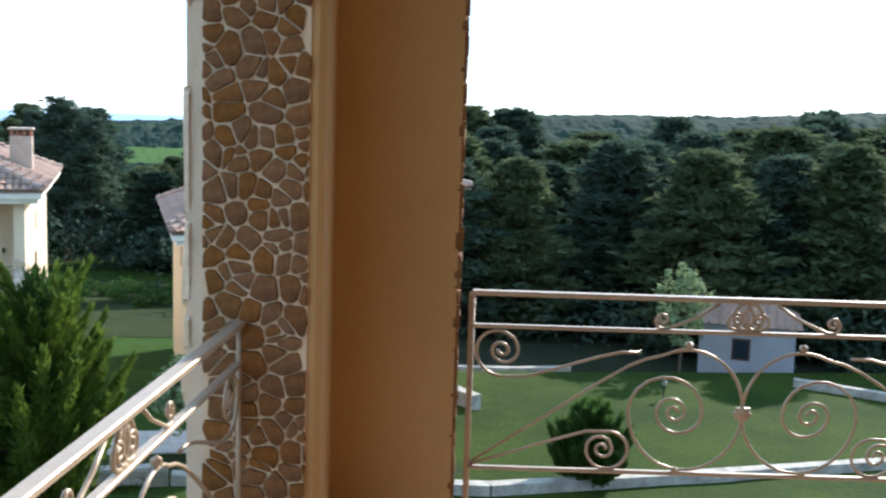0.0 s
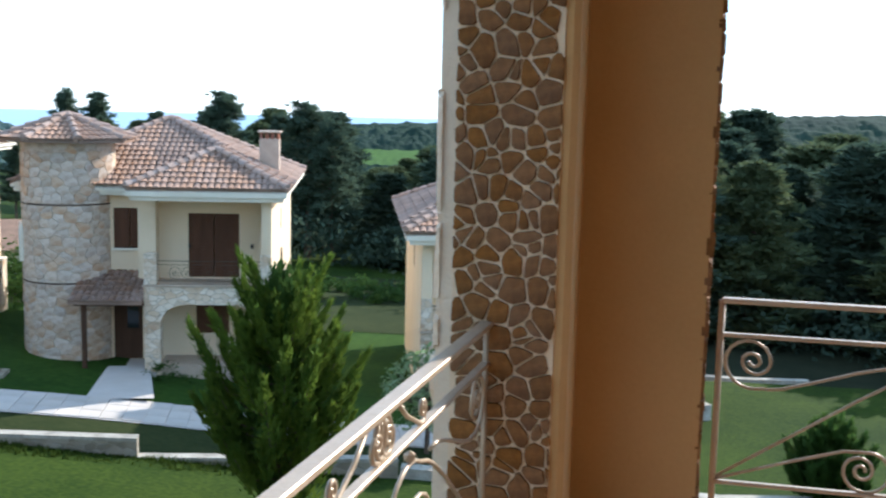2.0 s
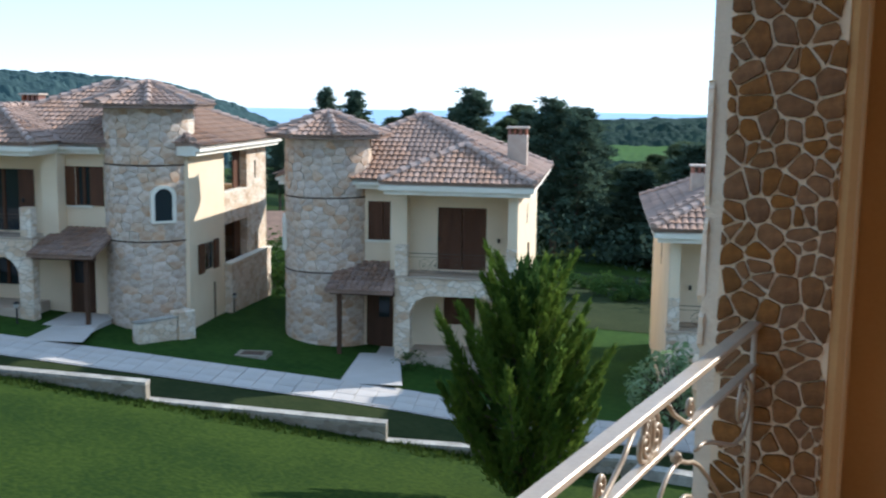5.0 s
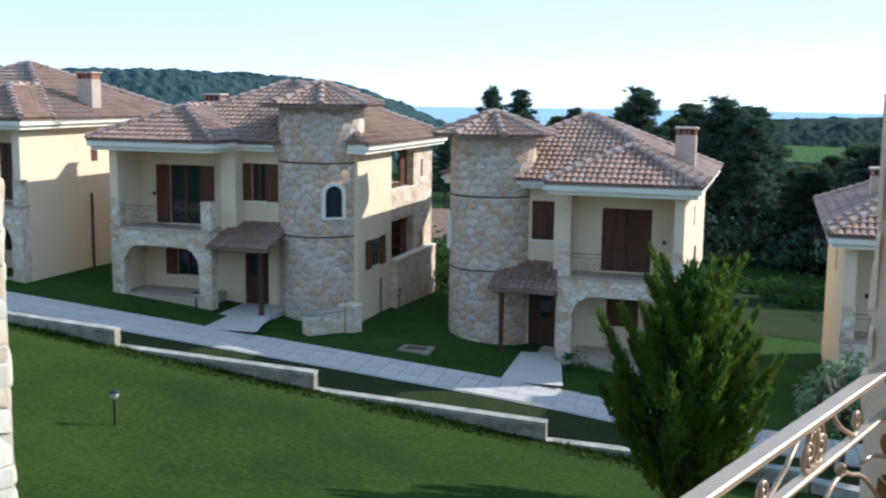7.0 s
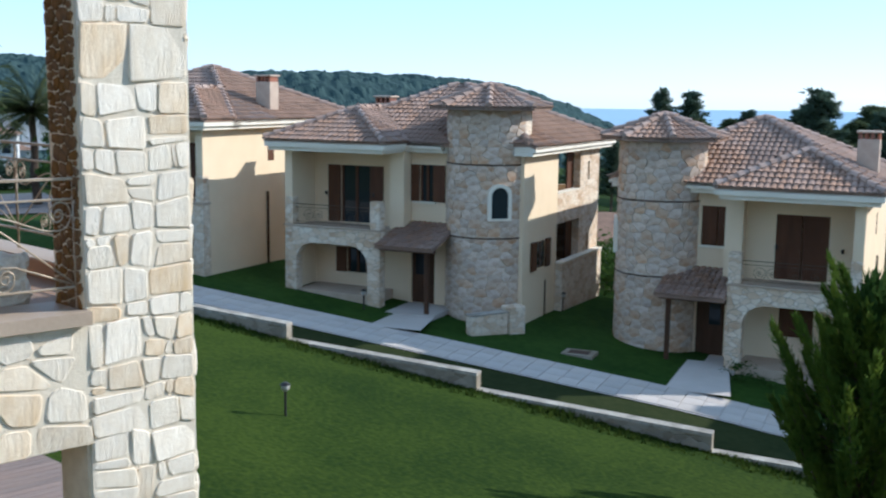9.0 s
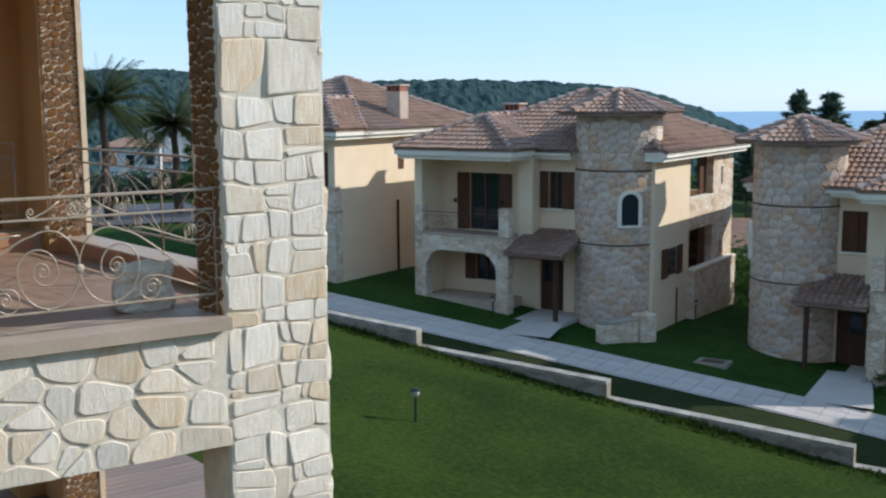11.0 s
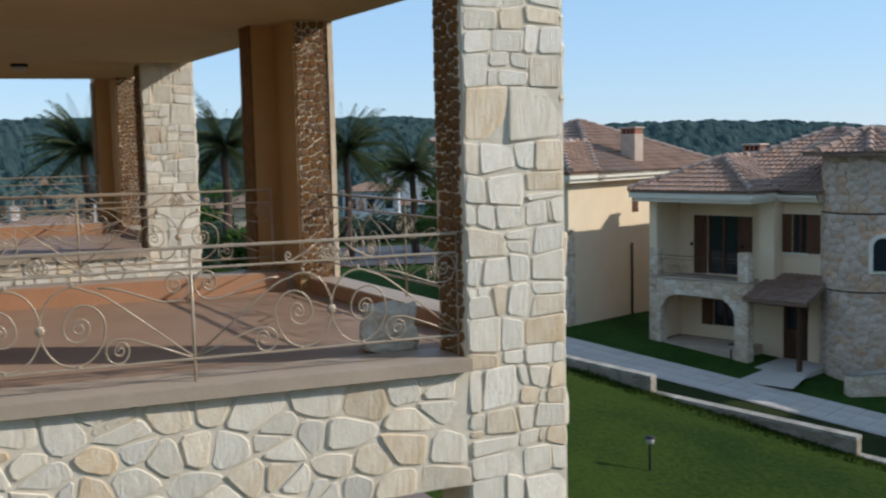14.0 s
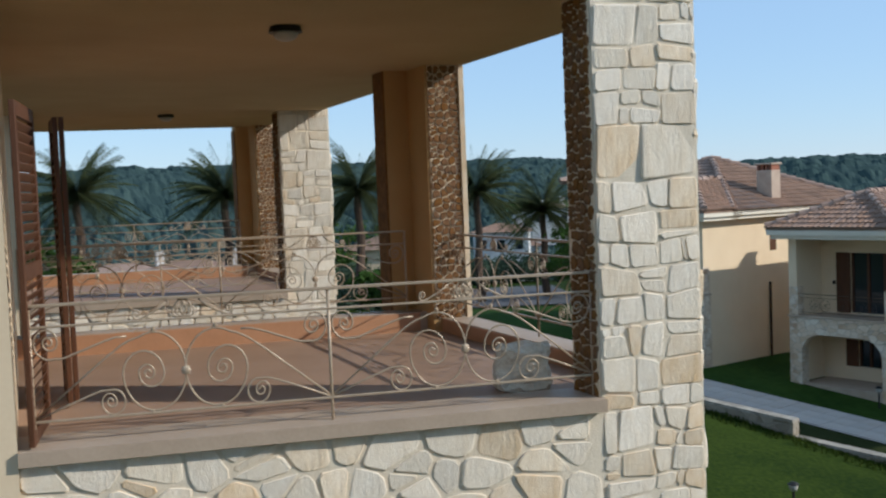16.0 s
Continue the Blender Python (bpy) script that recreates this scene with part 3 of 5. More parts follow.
        bm.faces.new(rings[-1])
        me = bpy.data.meshes.new("stone")
        bm.to_mesh(me)
        bm.free()
        me.materials.append(mat)
        ob = new("stone", me)
        ob.parent = parent
        if wrap:
            # round a tower: middle, radius, foot, first angle
            wx, wy, wr, wz, wa = wrap
            a = wa + cx / wr
            o3 = Vector((math.cos(a), math.sin(a), 0))
            ob.matrix_local = face_frame(Vector((wx, wy, wz + cy)) + o3 * wr, (-o3.y, o3.x, 0), o3)
        else:
            ob.matrix_local = frame_m @ Matrix.Translation((cx, cy, 0))
        made += 1
    return made


def face_frame(origin, along, out):
    """x along the wall, y up, z out of it."""
    a, o = Vector(along).normalized(), Vector(out).normalized()
    m = Matrix((a, Vector((0, 0, 1)), o)).transposed().to_4x4()
    m.translation = origin
    return m


# ---- the terrace that the camera stands on ----
# the corner pillar: the end of the west wall, then a recessed inner face
PIL_Y = 3.15
pillar = tagged(empty("corner_pillar"), "corner pillar of ochre plaster and brown rubble stone", "pillar", kind="structure")
bm = bmesh.new()
hull(bm, [(-0.735, PIL_Y), (-0.392, PIL_Y), (-0.372, PIL_Y + 0.02), (-0.395, 3.72), (0.045, 3.72), (0.045, 4.22), (-0.735, 4.22)], -0.2, 3.2)
part("pillar_core", bm, M_PLASTER, pillar)
part("jamb_bed", block(-0.735, -0.416, PIL_Y - 0.006, PIL_Y, -0.2, 3.2), M_BROWN_MORTAR, pillar)
rubble(pillar, face_frame((-0.735, PIL_Y - 0.006, 0.0), (1, 0, 0), (0, -1, 0)), 0.318, 3.15, 0.074, M_BROWN_STONE, 0.0055, 0.010, 3, 1.0, 0.5, 0.11, extra=0.35)
part("cladding_bed", block(-0.785, -0.735, PIL_Y - 0.004, 4.25, -0.2, 3.2), M_MORTAR, pillar)
rubble(pillar, face_frame((-0.785, 4.2, 0), (0, -1, 0), (-1, 0, 0)), 1.06, 3.15, 0.26, M_WHITE_STONE, 0.014, 0.005, 4)
rubble(pillar, face_frame((0.045, 3.72, 0), (0, 1, 0), (1, 0, 0)), 0.5, 3.15, 0.075, M_BROWN_STONE, 0.010, 0.014, 5, 1.0, 0.38)

fl = bmesh.new()
hull(fl, [(-0.8, -2.6), (4.2, -2.6), (4.2, 4.05), (-0.7, 4.05)], -0.22, 0.0)
tagged(finish("floor", fl, M_FLOOR), "terracotta-tiled terrace floor", "floor", kind="structure")
bm = bmesh.new()
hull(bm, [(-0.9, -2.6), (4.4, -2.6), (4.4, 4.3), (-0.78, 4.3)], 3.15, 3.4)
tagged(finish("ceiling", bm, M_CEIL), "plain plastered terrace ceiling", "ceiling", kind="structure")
tagged(finish("wall_south", block(-0.9, 4.4, -2.9, -2.6, -6.2, 3.4), M_CREAM), "cream plastered house wall behind the terrace", "wall", kind="structure")
tagged(finish("wall_east", block(4.2, 4.5, -2.6, 4.3, -6.2, 3.4), M_CREAM), "cream plastered end wall of the terrace", "wall", kind="structure")
bm = bmesh.new()
hull(bm, [(-0.8, -2.6), (4.2, -2.6), (4.2, 4.0), (-0.72, 4.0)], -6.6, -0.23)
tagged(finish("wall_base", bm, M_CREAM), "cream plastered storey below the terrace", "wall", kind="structure")
panel = rail_panel(True, 8)
place_panel(panel, (0.105, 3.83), (2.15, 3.83), 0.0, True)
place_panel(panel, (2.15, 3.83), (4.195, 3.83), 0.0)
place_panel(panel, (-0.622, 3.14), (-0.735, 1.18), 0.0)
place_panel(panel, (-0.735, 1.18), (-0.85, -0.8), 0.0)

# ---- the neighbouring terraces ----
DX, DY = 0.1157, 0.9933


def terrace(ox, oy, full, seed):
    """An open terrace seen across the gap. a runs along its east front to the north, b goes in."""
    def P(a, b):
        return (ox + a * DX - b, oy + a * DY - 0.013 * b)

    def prism(a0, a1, b0, b1, z0, z1):
        bm = bmesh.new()
        return hull(bm, [P(a0, b0), P(a1, b0), P(a1, b1), P(a0, b1)], z0, z1)

    along, out = (DX, DY, 0), (DY, -DX, 0)
    unit = tagged(empty("neighbour_terrace"), "neighbouring terrace front faced in pale limestone rubble", "building front", kind="structure")
    deep = 4.9
    # north-east column, parapet and storey below
    part("column_core", prism(0.0, 0.86, 0.02, 0.45, -6.6, 3.4), M_MORTAR, unit)
    z0 = -2.0 if full else -1.0
    rubble(unit, face_frame((*P(0, 0.02), z0), along, out), 0.86, 3.3 - z0, 0.235, M_WHITE_STONE, 0.016, 0.012, seed, 1.2, 0.24, 0.09, True)
    rubble(unit, face_frame((*P(0.86, 0.02), z0), (-1, -0.013, 0), (DX, DY, 0)), 0.42, 3.3 - z0, 0.3, M_WHITE_STONE, 0.018, 0.03, seed + 1)
    bed = prism(-0.012, 0.0, 0.05, 0.45, 0.02, 3.15)
    part("jamb_bed", bed, M_BROWN_MORTAR, unit)
    rubble(unit, face_frame((*P(-0.012, 0.05), 0.02), (-1, -0.013, 0), (-DX, -DY, 0)), 0.38, 3.1, 0.10, M_BROWN_STONE, 0.010, 0.014, seed + 2, 1.0, 0.45, 0.18, extra=0.25)
    if full:
        part("parapet_core", prism(-4.25, 0.0, 0.02, 0.35, -1.0, -0.07), M_MORTAR, unit)
        rubble(unit, face_frame((*P(-4.25, 0.02), -1.0), along, out), 4.25, 0.92, 0.235, M_WHITE_STONE, 0.028, 0.012, seed + 3, 1.45, 0.45, 0.13, extra=0.3)
        part("lower_pier", prism(-0.02, 0.0, 0.05, 0.45, -4.2, -1.0), M_BROWN_MORTAR, unit)
        part("lower_floor", prism(-5.0, 0.84, 0.5, 4.0, -3.3, -3.0), M_DECK, unit, "grey-brown plank decking of the terrace below")
        part("lower_floor", prism(-5.0, 2.35, 4.0, 13.0, -3.3, -3.004), M_DECK, unit, "grey-brown plank decking of the terrace below")
        for k in range(34):
            part("plank", prism(-1.4, 2.33, 4.05 + 0.15 * k, 4.19 + 0.15 * k, -3.003, -2.975), M_DECK, unit)
        bm = bmesh.new()
        for k in range(3):
            tube(bm, [(*P(-4.2, 0.15), -2.05 - 0.35 * k), (*P(0, 0.15), -2.05 - 0.35 * k)], 0.016)
        part("lower_rail", bm, M_IRON, unit)
    else:
        part("parapet_core", prism(-4.25, 0.0, 0.02, 0.35, -1.5, -0.07), M_MORTAR, unit)
        rubble(unit, face_frame((*P(-4.25, 0.02), -0.75), along, out), 4.25, 0.68, 0.22, M_WHITE_STONE, 0.026, 0.025, seed + 3, 1.4, 0.4, 0.13, extra=0.25)
    part("window_sill", prism(-4.25, 0.0, -0.06, 0.5, -0.07, 0.03), M_SILL, unit, "worn beige marble sill")
    part("floor_slab", prism(-4.3, 0.86, 0.5, deep, -0.3, 0.0), M_FLOOR, unit, "terracotta-tiled terrace floor")
    # kerbs to the west and north
    part("skirting", prism(-4.3, 0.3, deep - 0.02, deep, 0.0, 0.22), M_KERB, unit, "orange terracotta skirting")
    part("kerb", prism(-4.3, 0.86, deep, deep + 0.35, -0.4, 0.23), M_SILL, unit)
    part("skirting", prism(0.5, 0.52, 0.46, deep, 0.0, 0.15), M_KERB, unit, "shaded terracotta skirting")
    part("kerb", prism(0.52, 0.86, 0.46, deep, -0.4, 0.16), M_SILL, unit, "worn beige marble kerb")
    part("storey_below", prism(-4.9, 0.84, deep - 0.1, deep + 0.33, -6.6, -3.31 if full else -0.41), M_CREAM, unit)
    # north-west pillar, angled like the others
    sh = 0.0 if full else 0.14
    for z0, z1 in ((-0.3, 3.2), (-3.2, -0.31)) if full else ((-0.3, 3.3),):
        bm = bmesh.new()
        hull(bm, [P(0.40 + sh, deep - 0.2), P(0.80 + sh, deep - 0.2), P(0.80 + sh, deep + 0.75), P(0.10 + sh, deep + 0.75), P(0.10 + sh, deep + 0.35), P(0.38 + sh, deep + 0.35)], z0, z1)
        part("pillar_core", bm, M_PLASTER, unit, "ochre plastered pillar")
        part("jamb_bed", prism(0.43 + sh, 0.79 + sh, deep - 0.21, deep - 0.2, max(z0, -2.9) + 0.46 * (z0 > -1), z1 - 0.05), M_BROWN_MORTAR, unit)
        rubble(unit, face_frame((*P(0.43 + sh, deep - 0.21), max(z0, -2.9) + 0.46 * (z0 > -1)), along, out), 0.36, z1 - max(z0, -2.9) - 0.52 * (z0 > -1), 0.09, M_BROWN_STONE, 0.012, 0.014, seed + 4, 1.0, 0.4, 0.2, extra=0.2)
    part("pillar_cladding", prism(0.80 + sh, 0.86 + sh, deep - 0.24, deep + 0.8, -6.6, 3.2), M_WHITE_STONE, unit)
    part("jamb_bed", prism(0.08 + sh, 0.10 + sh, deep + 0.37, deep + 0.75, 0.2, 3.15), M_BROWN_STONE, unit)
    # rear wall and ceiling
    part("rear_wall", prism(-4.6, -4.25, -0.02, deep + 0.5, -6.6, 3.2), M_CREAM, unit, "cream plastered wall")
    part("front_wall", prism(-9.5, -4.25, 0.0, 0.3, -6.6, 3.6), M_CREAM, unit, "sunlit cream plastered wall")
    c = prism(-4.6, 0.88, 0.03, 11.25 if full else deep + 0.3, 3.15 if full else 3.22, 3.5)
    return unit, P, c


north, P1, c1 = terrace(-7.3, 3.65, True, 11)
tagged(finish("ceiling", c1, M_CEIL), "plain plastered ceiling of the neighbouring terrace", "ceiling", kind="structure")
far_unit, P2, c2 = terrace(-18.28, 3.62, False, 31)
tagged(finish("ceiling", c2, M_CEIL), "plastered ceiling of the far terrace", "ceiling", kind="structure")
for P, deep in ((P1, 4.9), (P2, 4.9)):
    mid = P(-2.07, 0.12)
    place_panel(panel, P(-0.02, 0.12), mid, -0.146, tall=1.206)
    place_panel(panel, P(-4.13, 0.12), mid, -0.146, tall=1.206)
    for b0, b1 in ((0.5, 2.6), (2.6, 4.7)):
        place_panel(panel, P(0.72, b0), P(0.72, b1), 0.0, tall=1.206)
    place_panel(panel, P(0.2, deep + 0.15), P(-2.0, deep + 0.15), 0.06, tall=1.206)
    place_panel(panel, P(-2.0, deep + 0.15), P(-4.2, deep + 0.15), 0.06, tall=1.206)


def shutter_leaf(w, h, slats=30, mat=None):
    """A louvred leaf, hinge at x = 0, along x, its foot at z = 0."""
    thing = empty("shutter")
    for x0, x1 in ((0, 0.07), (w - 0.07, w)):
        part("stile", block(x0, x1, -0.02, 0.02, 0, h, 0.004), M_WOOD, thing)
    for z in (0, h / 2 - 0.05, h - 0.1):
        part("rail", block(0.07, w - 0.07, -0.018, 0.018, z, z + 0.1), M_WOOD, thing)
    n = slats
    for i in range(n):
        z = 0.12 + (h - 0.24) * i / n
        bm = bmesh.new()
        vs = [bm.verts.new(p) for p in ((0.07, -0.018, z), (w - 0.07, -0.018, z), (w - 0.07, 0.016, z + 0.05), (0.07, 0.016, z + 0.05),
                                        (0.07, -0.018, z + 0.01), (w - 0.07, -0.018, z + 0.01), (w - 0.07, 0.016, z + 0.06), (0.07, 0.016, z + 0.06))]
        for f in ((0, 1, 2, 3), (7, 6, 5, 4), (0, 4, 5, 1), (1, 5, 6, 2), (2, 6, 7, 3), (3, 7, 4, 0)):
            bm.faces.new([vs[k] for k in f])
        part("slat", bm, M_WOOD, thing)
    return tagged(thing, "dark red-brown louvred wooden shutter standing open", "shutter", "terrace shutters")


leaf = shutter_leaf(0.96, 2.35)
leaf.matrix_world = pose(-8.72, -0.36, 0.05, 0, 0, -7)
narrow = shutter_leaf(0.6, 2.35)
narrow.matrix_world = pose(-9.95, -0.20, 0.05, 0, 0, 2)
copy_thing(narrow, pose(-9.95, -0.12, 0.05, 0, 0, -1))


def ceiling_lamp(x, y, z):
    thing = empty("ceiling_light", pose(x, y, z))
    part("base", cyl(bmesh.new(), 0, 0, -0.05, 0, 0.15, 0.13, 20), M_LAMP, thing)
    bm = bmesh.new()
    bmesh.ops.create_uvsphere(bm, u_segments=16, v_segments=8, radius=0.11, matrix=Matrix.Translation((0, 0, -0.06)) @ Matrix.Diagonal((1, 1, 0.6, 1)))
    part("globe", bm, M_FROST, thing, smooth=True)
    tagged(thing, "round dark-rimmed ceiling lamp, switched off", "ceiling lamp", "ceiling lamps")


ceiling_lamp(-9.3, 1.75, 3.148)
ceiling_lamp(-19.7, 1.9, 3.218)
bm = block(-0.22, 0.22, -0.17, 0.17, 0.0, 0.37, 0.03)
bmesh.ops.subdivide_edges(bm, edges=bm.edges[:], cuts=6, use_grid_fill=True)
for v in bm.verts:
    v.co += noise.noise_vector(v.co * 8) * 0.05 + noise.noise_vector(v.co * 23) * 0.022
    v.co.z = max(v.co.z, 0.0)
stone_block = finish("stone_block", bm, M_HEWN)
stone_block.matrix_world = pose(-8.10, 3.34, 0.0, 0, 0, 66)
tagged(stone_block, "rough-hewn pale stone block on the terrace floor", "stone block")


# ---- villas ----
def villa(x, y, z, mirror, side, label, tile_parts=150, stones=True, shut=True, tower_up=0.0, win_turn=-52):
    """A two-storey villa: a bay with arch and balcony, a round tower, hipped roofs. Its bay runs from u = 0 to 4.2; mirror turns it about."""
    g = -1 if mirror else 1
    home = empty("villa", pose(x, y, z, 0, 0, 17))
    tagged(home, label, "house", "villas along the path")

    def box(u0, u1, v0, v1, z0, z1, bm=None, bevel=0.0):
        return block(min(g * u0, g * u1), max(g * u0, g * u1), v0, v1, z0, z1, bevel, bm)

    back, main = 10.6, 1.8
    E = 5.85
    # walls of the main body, with openings
    def wall_v(name, v, thick, u0, u1, z0, z1, holes, mat):
        """A wall facing the path with openings (u0, u1, z0, z1)."""
        bm = bmesh.new()
        us = sorted({u0, u1, *[h for k in holes for h in k[:2]]})
        zs = sorted({z0, z1, *[h for k in holes for h in k[2:]]})
        for a, b in zip(us, us[1:]):
            for c, d in zip(zs, zs[1:]):
                if not any(h[0] <= a and b <= h[1] and h[2] <= c and d <= h[3] for h in holes):
                    box(a, b, v, v + thick, c, d, bm)
        bmesh.ops.remove_doubles(bm, verts=bm.verts, dist=1e-4)
        return part(name, bm, mat, home)

    up_win, up_door = (-1.35, -0.25, 3.95, 5.35), (1.2, 2.95, 2.95, 5.2)
    lo_door, lo_win = (-1.4, -0.4, 0.0, 2.1), (1.45, 2.6, 0.95, 1.95)
    wall_v("wall", main, 0.25, -1.95, 4.2, -2.5, E, [up_win, up_door, lo_door, lo_win], M_CREAM)
    part("wall", box(3.95, 4.2, main + 0.25, back, -2.5, E), M_CREAM, home)
    part("wall", box(-3.0, 3.95, back - 0.25, back, -2.5, E), M_CREAM, home)
    part("wall", box(-3.0, -2.75, main + 0.25, back - 0.3, -2.5, E - 0.05), M_CREAM, home)
    # side towards the gap: plaster, then a stone veranda on both floors with a low wall before it
    va, vb = 5.4, 8.1
    part("wall", box(-side, -side + 0.25, main + 0.25, va, -2.5, E), M_CREAM, home)
    part("wall", box(-side, -1.95, main, main + 0.25, -2.5, E), M_CREAM, home)
    part("veranda_parapet", box(-side, -side + 0.3, va, back, 2.95, 4.15), M_HOUSE_STONE, home, "pale rubble-stone veranda parapet")
    part("parapet_coping", box(-side - 0.03, -side + 0.33, va, vb, 4.15, 4.2), M_TRIM, home)
    for z0, z1, slit in ((4.15, E, (4.5, 5.25)), (-2.5, 2.95, (1.4, 2.2))):
        # the corner pier beside the opening, with a slit window
        part("veranda_pier", box(-side, -side + 0.3, vb, vb + 0.95, z0, z1), M_HOUSE_STONE, home)
        part("veranda_pier", box(-side, -side + 0.3, vb + 1.2, back, z0, z1), M_HOUSE_STONE, home)
        part("veranda_pier", box(-side, -side + 0.3, vb + 0.95, vb + 1.2, z0, slit[0]), M_HOUSE_STONE, home)
        part("veranda_pier", box(-side, -side + 0.3, vb + 0.95, vb + 1.2, slit[1], z1), M_HOUSE_STONE, home)
        part("slit_shutter", box(-side + 0.1, -side + 0.14, vb + 0.95, vb + 1.2, *slit), M_WOOD, home)
        part("veranda_shutter", box(-side + 0.31, -side + 0.36, vb - 0.75, vb, max(z0, 0.9), min(z1, 5.7)), M_WOOD, home, "dark brown shutter folded open")
    low = part("veranda_low_wall", box(-side - 0.3, -side, va - 0.05, back - 0.3, -2.5, 1.4), M_HOUSE_STONE, home, "projecting low rubble-stone wall")
    part("coping", box(-side - 0.33, -side + 0.03, va - 0.08, back - 0.27, 1.4, 1.46), M_TRIM, low)
    part("veranda_floor", box(-side + 0.3, -3.0, va, back - 0.25, 2.9, 3.1), M_CREAM, home)
    part("veranda_rear", box(-side + 0.3, -3.0, back - 0.25, back, -2.5, 4.1), M_HOUSE_STONE, home)
    # openings
    def shutter_pair(u0, u1, v, z0, z1, name="shutter"):
        for a, b in ((u0, (u0 + u1) / 2 - 0.01), ((u0 + u1) / 2 + 0.01, u1)):
            leafp = part(name, box(a, b, v, v + 0.05, z0, z1, None, 0.008), M_WOOD, home, "dark brown louvred shutter")
            bm = bmesh.new()
            n = int((z1 - z0) / 0.11)
            for i in range(n):
                zz = z0 + 0.06 + (z1 - z0 - 0.12) * i / n
                box(a + 0.06, b - 0.06, v - 0.014, v + 0.01, zz, zz + 0.06, bm)
            part("louvre", bm, M_WOOD, leafp)

    def opened(u0, u1, v, z0, z1):
        """A glazed opening with its shutters folded back."""
        fr = part("window", box(u0, u1, v + 0.12, v + 0.14, z0, z1), M_GLASS, home, "dark window pane")
        for a, b in ((u0, u0 + 0.08), (u1 - 0.08, u1), ((u0 + u1) / 2 - 0.05, (u0 + u1) / 2 + 0.05)):
            part("window_frame", box(a, b, v + 0.06, v + 0.16, z0, z1), M_WOOD, fr)
        w = max(0.48, (u1 - u0) * 0.42)
        for a, b in ((u0 - w, u0), (u1, u1 + w)):
            part("shutter", box(a, b, v - 0.06, v - 0.01, z0, z1, None, 0.008), M_WOOD, home, "dark brown shutter folded open")

    if shut:
        shutter_pair(*up_win[:2], main + 0.05, *up_win[2:])
        shutter_pair(*up_door[:2], main + 0.05, *up_door[2:])
        shutter_pair(*lo_win[:2], main + 0.05, *lo_win[2:])
    else:
        for (u0, u1, z0, z1), k in (((-1.35, -0.75, 3.95, 5.35), 0.0), (up_door, 0.2), (lo_win, 0.12)):
            opened(u0 + k, u1 - k, main, z0, z1)
            if not k:
                part("jamb", box(u1, up_win[1], main, main + 0.24, z0, z1), M_CREAM, home)
            if k:
                part("jamb", box(u0, u0 + k, main + 0.02, main + 0.24, z0, z1), M_CREAM, home)
                part("jamb", box(u1 - k, u1, main + 0.02, main + 0.24, z0, z1), M_CREAM, home)
    part("window_sill", box(up_win[0] - 0.08, up_win[1] + 0.08, main - 0.08, main + 0.04, 3.87, 3.95), M_TRIM, home)
    door = part("door", box(lo_door[0], lo_door[1], main + 0.1, main + 0.16, 0.0, 2.1), M_BEAM, home, "dark wooden front door")
    part("door_pane", box(lo_door[0] + 0.45, lo_door[1] - 0.15, main + 0.09, main + 0.11, 1.1, 1.9), M_GLASS, door)
    # side window with its shutters open
    vs = 3.55
    pane = part("window", box(-side - 0.004, -side + 0.02, vs - 0.45, vs + 0.45, 1.5, 2.5), M_GLASS, home)
    part("window_frame", box(-side - 0.02, -side + 0.02, vs - 0.04, vs + 0.04, 1.5, 2.5), M_WOOD, pane)
    for a, b in ((vs - 1.0, vs - 0.48), (vs + 0.48, vs + 1.0)):
        part("shutter", box(-side - 0.09, -side - 0.03, a, b, 1.45, 2.55, None, 0.008), M_WOOD, home, "dark brown shutter folded open")
    # bay: arch below, balcony above
    bm = bmesh.new()
    n = 14
    u0, u1, r = 0.53, 3.7, 0.75
    arch = [(u0, -0.05)] + [(u0 + r - r * math.cos(math.pi / 2 * i / n), 1.55 + r * math.sin(math.pi / 2 * i / n)) for i in range(n + 1)]
    arch += [(u1 - r + r * math.sin(math.pi / 2 * i / n), 1.55 + r * math.cos(math.pi / 2 * i / n)) for i in range(n + 1)] + [(u1, -0.05)]
    ring = [(0, -2.5), (0, 2.9), (4.2, 2.9), (4.2, -2.5), (u1, -2.5)] + arch[::-1] + [(u0, -2.5)]
    for v0, v1 in ((0.0, 0.42),):
        f = [bm.verts.new((g * a, v0, b)) for a, b in ring]
        k = [bm.verts.new((g * a, v1, b)) for a, b in ring]
        bm.faces.new(f), bm.faces.new(k[::-1])
        for i in range(len(ring)):
            j = (i + 1) % len(ring)
            bm.faces.new((f[i], k[i], k[j], f[j]))
    part("arch", bm, M_HOUSE_STONE, home, "rubble-stone arch below the balcony")
    part("plinth", box(0.4, 3.8, 0.06, main, -2.5, 0.44 if mirror else 0.16), M_SILL, home)
    part("balcony_floor", box(0.0, 4.2, 0.42, main, 2.6, 2.9), M_SILL, home)
    part("balcony_edge", box(-0.04, 4.24, -0.05, 0.44, 2.9, 2.97), M_SILL, home)
    part("side_wall", box(3.95, 4.203, 0.421, main, -2.5, 2.968), M_CREAM, home)
    part("side_wall", box(3.97, 4.2, 0.38, main, 2.97, E), M_CREAM, home)
    part("side_window", box(4.19, 4.206, 4.35, 4.8, 4.4, 5.15), M_WOOD, home)
    for a, b in ((0.0, 0.42), (3.83, 4.2)):
        part("balcony_post", box(a, b, 0.0, 0.4, 2.97, 4.02, None, 0.015), M_HOUSE_STONE, home, "stone balcony post")
    part("balcony_pillar", box(3.87, 4.2, 0.02, 0.38, 4.02, E), M_CREAM, home)
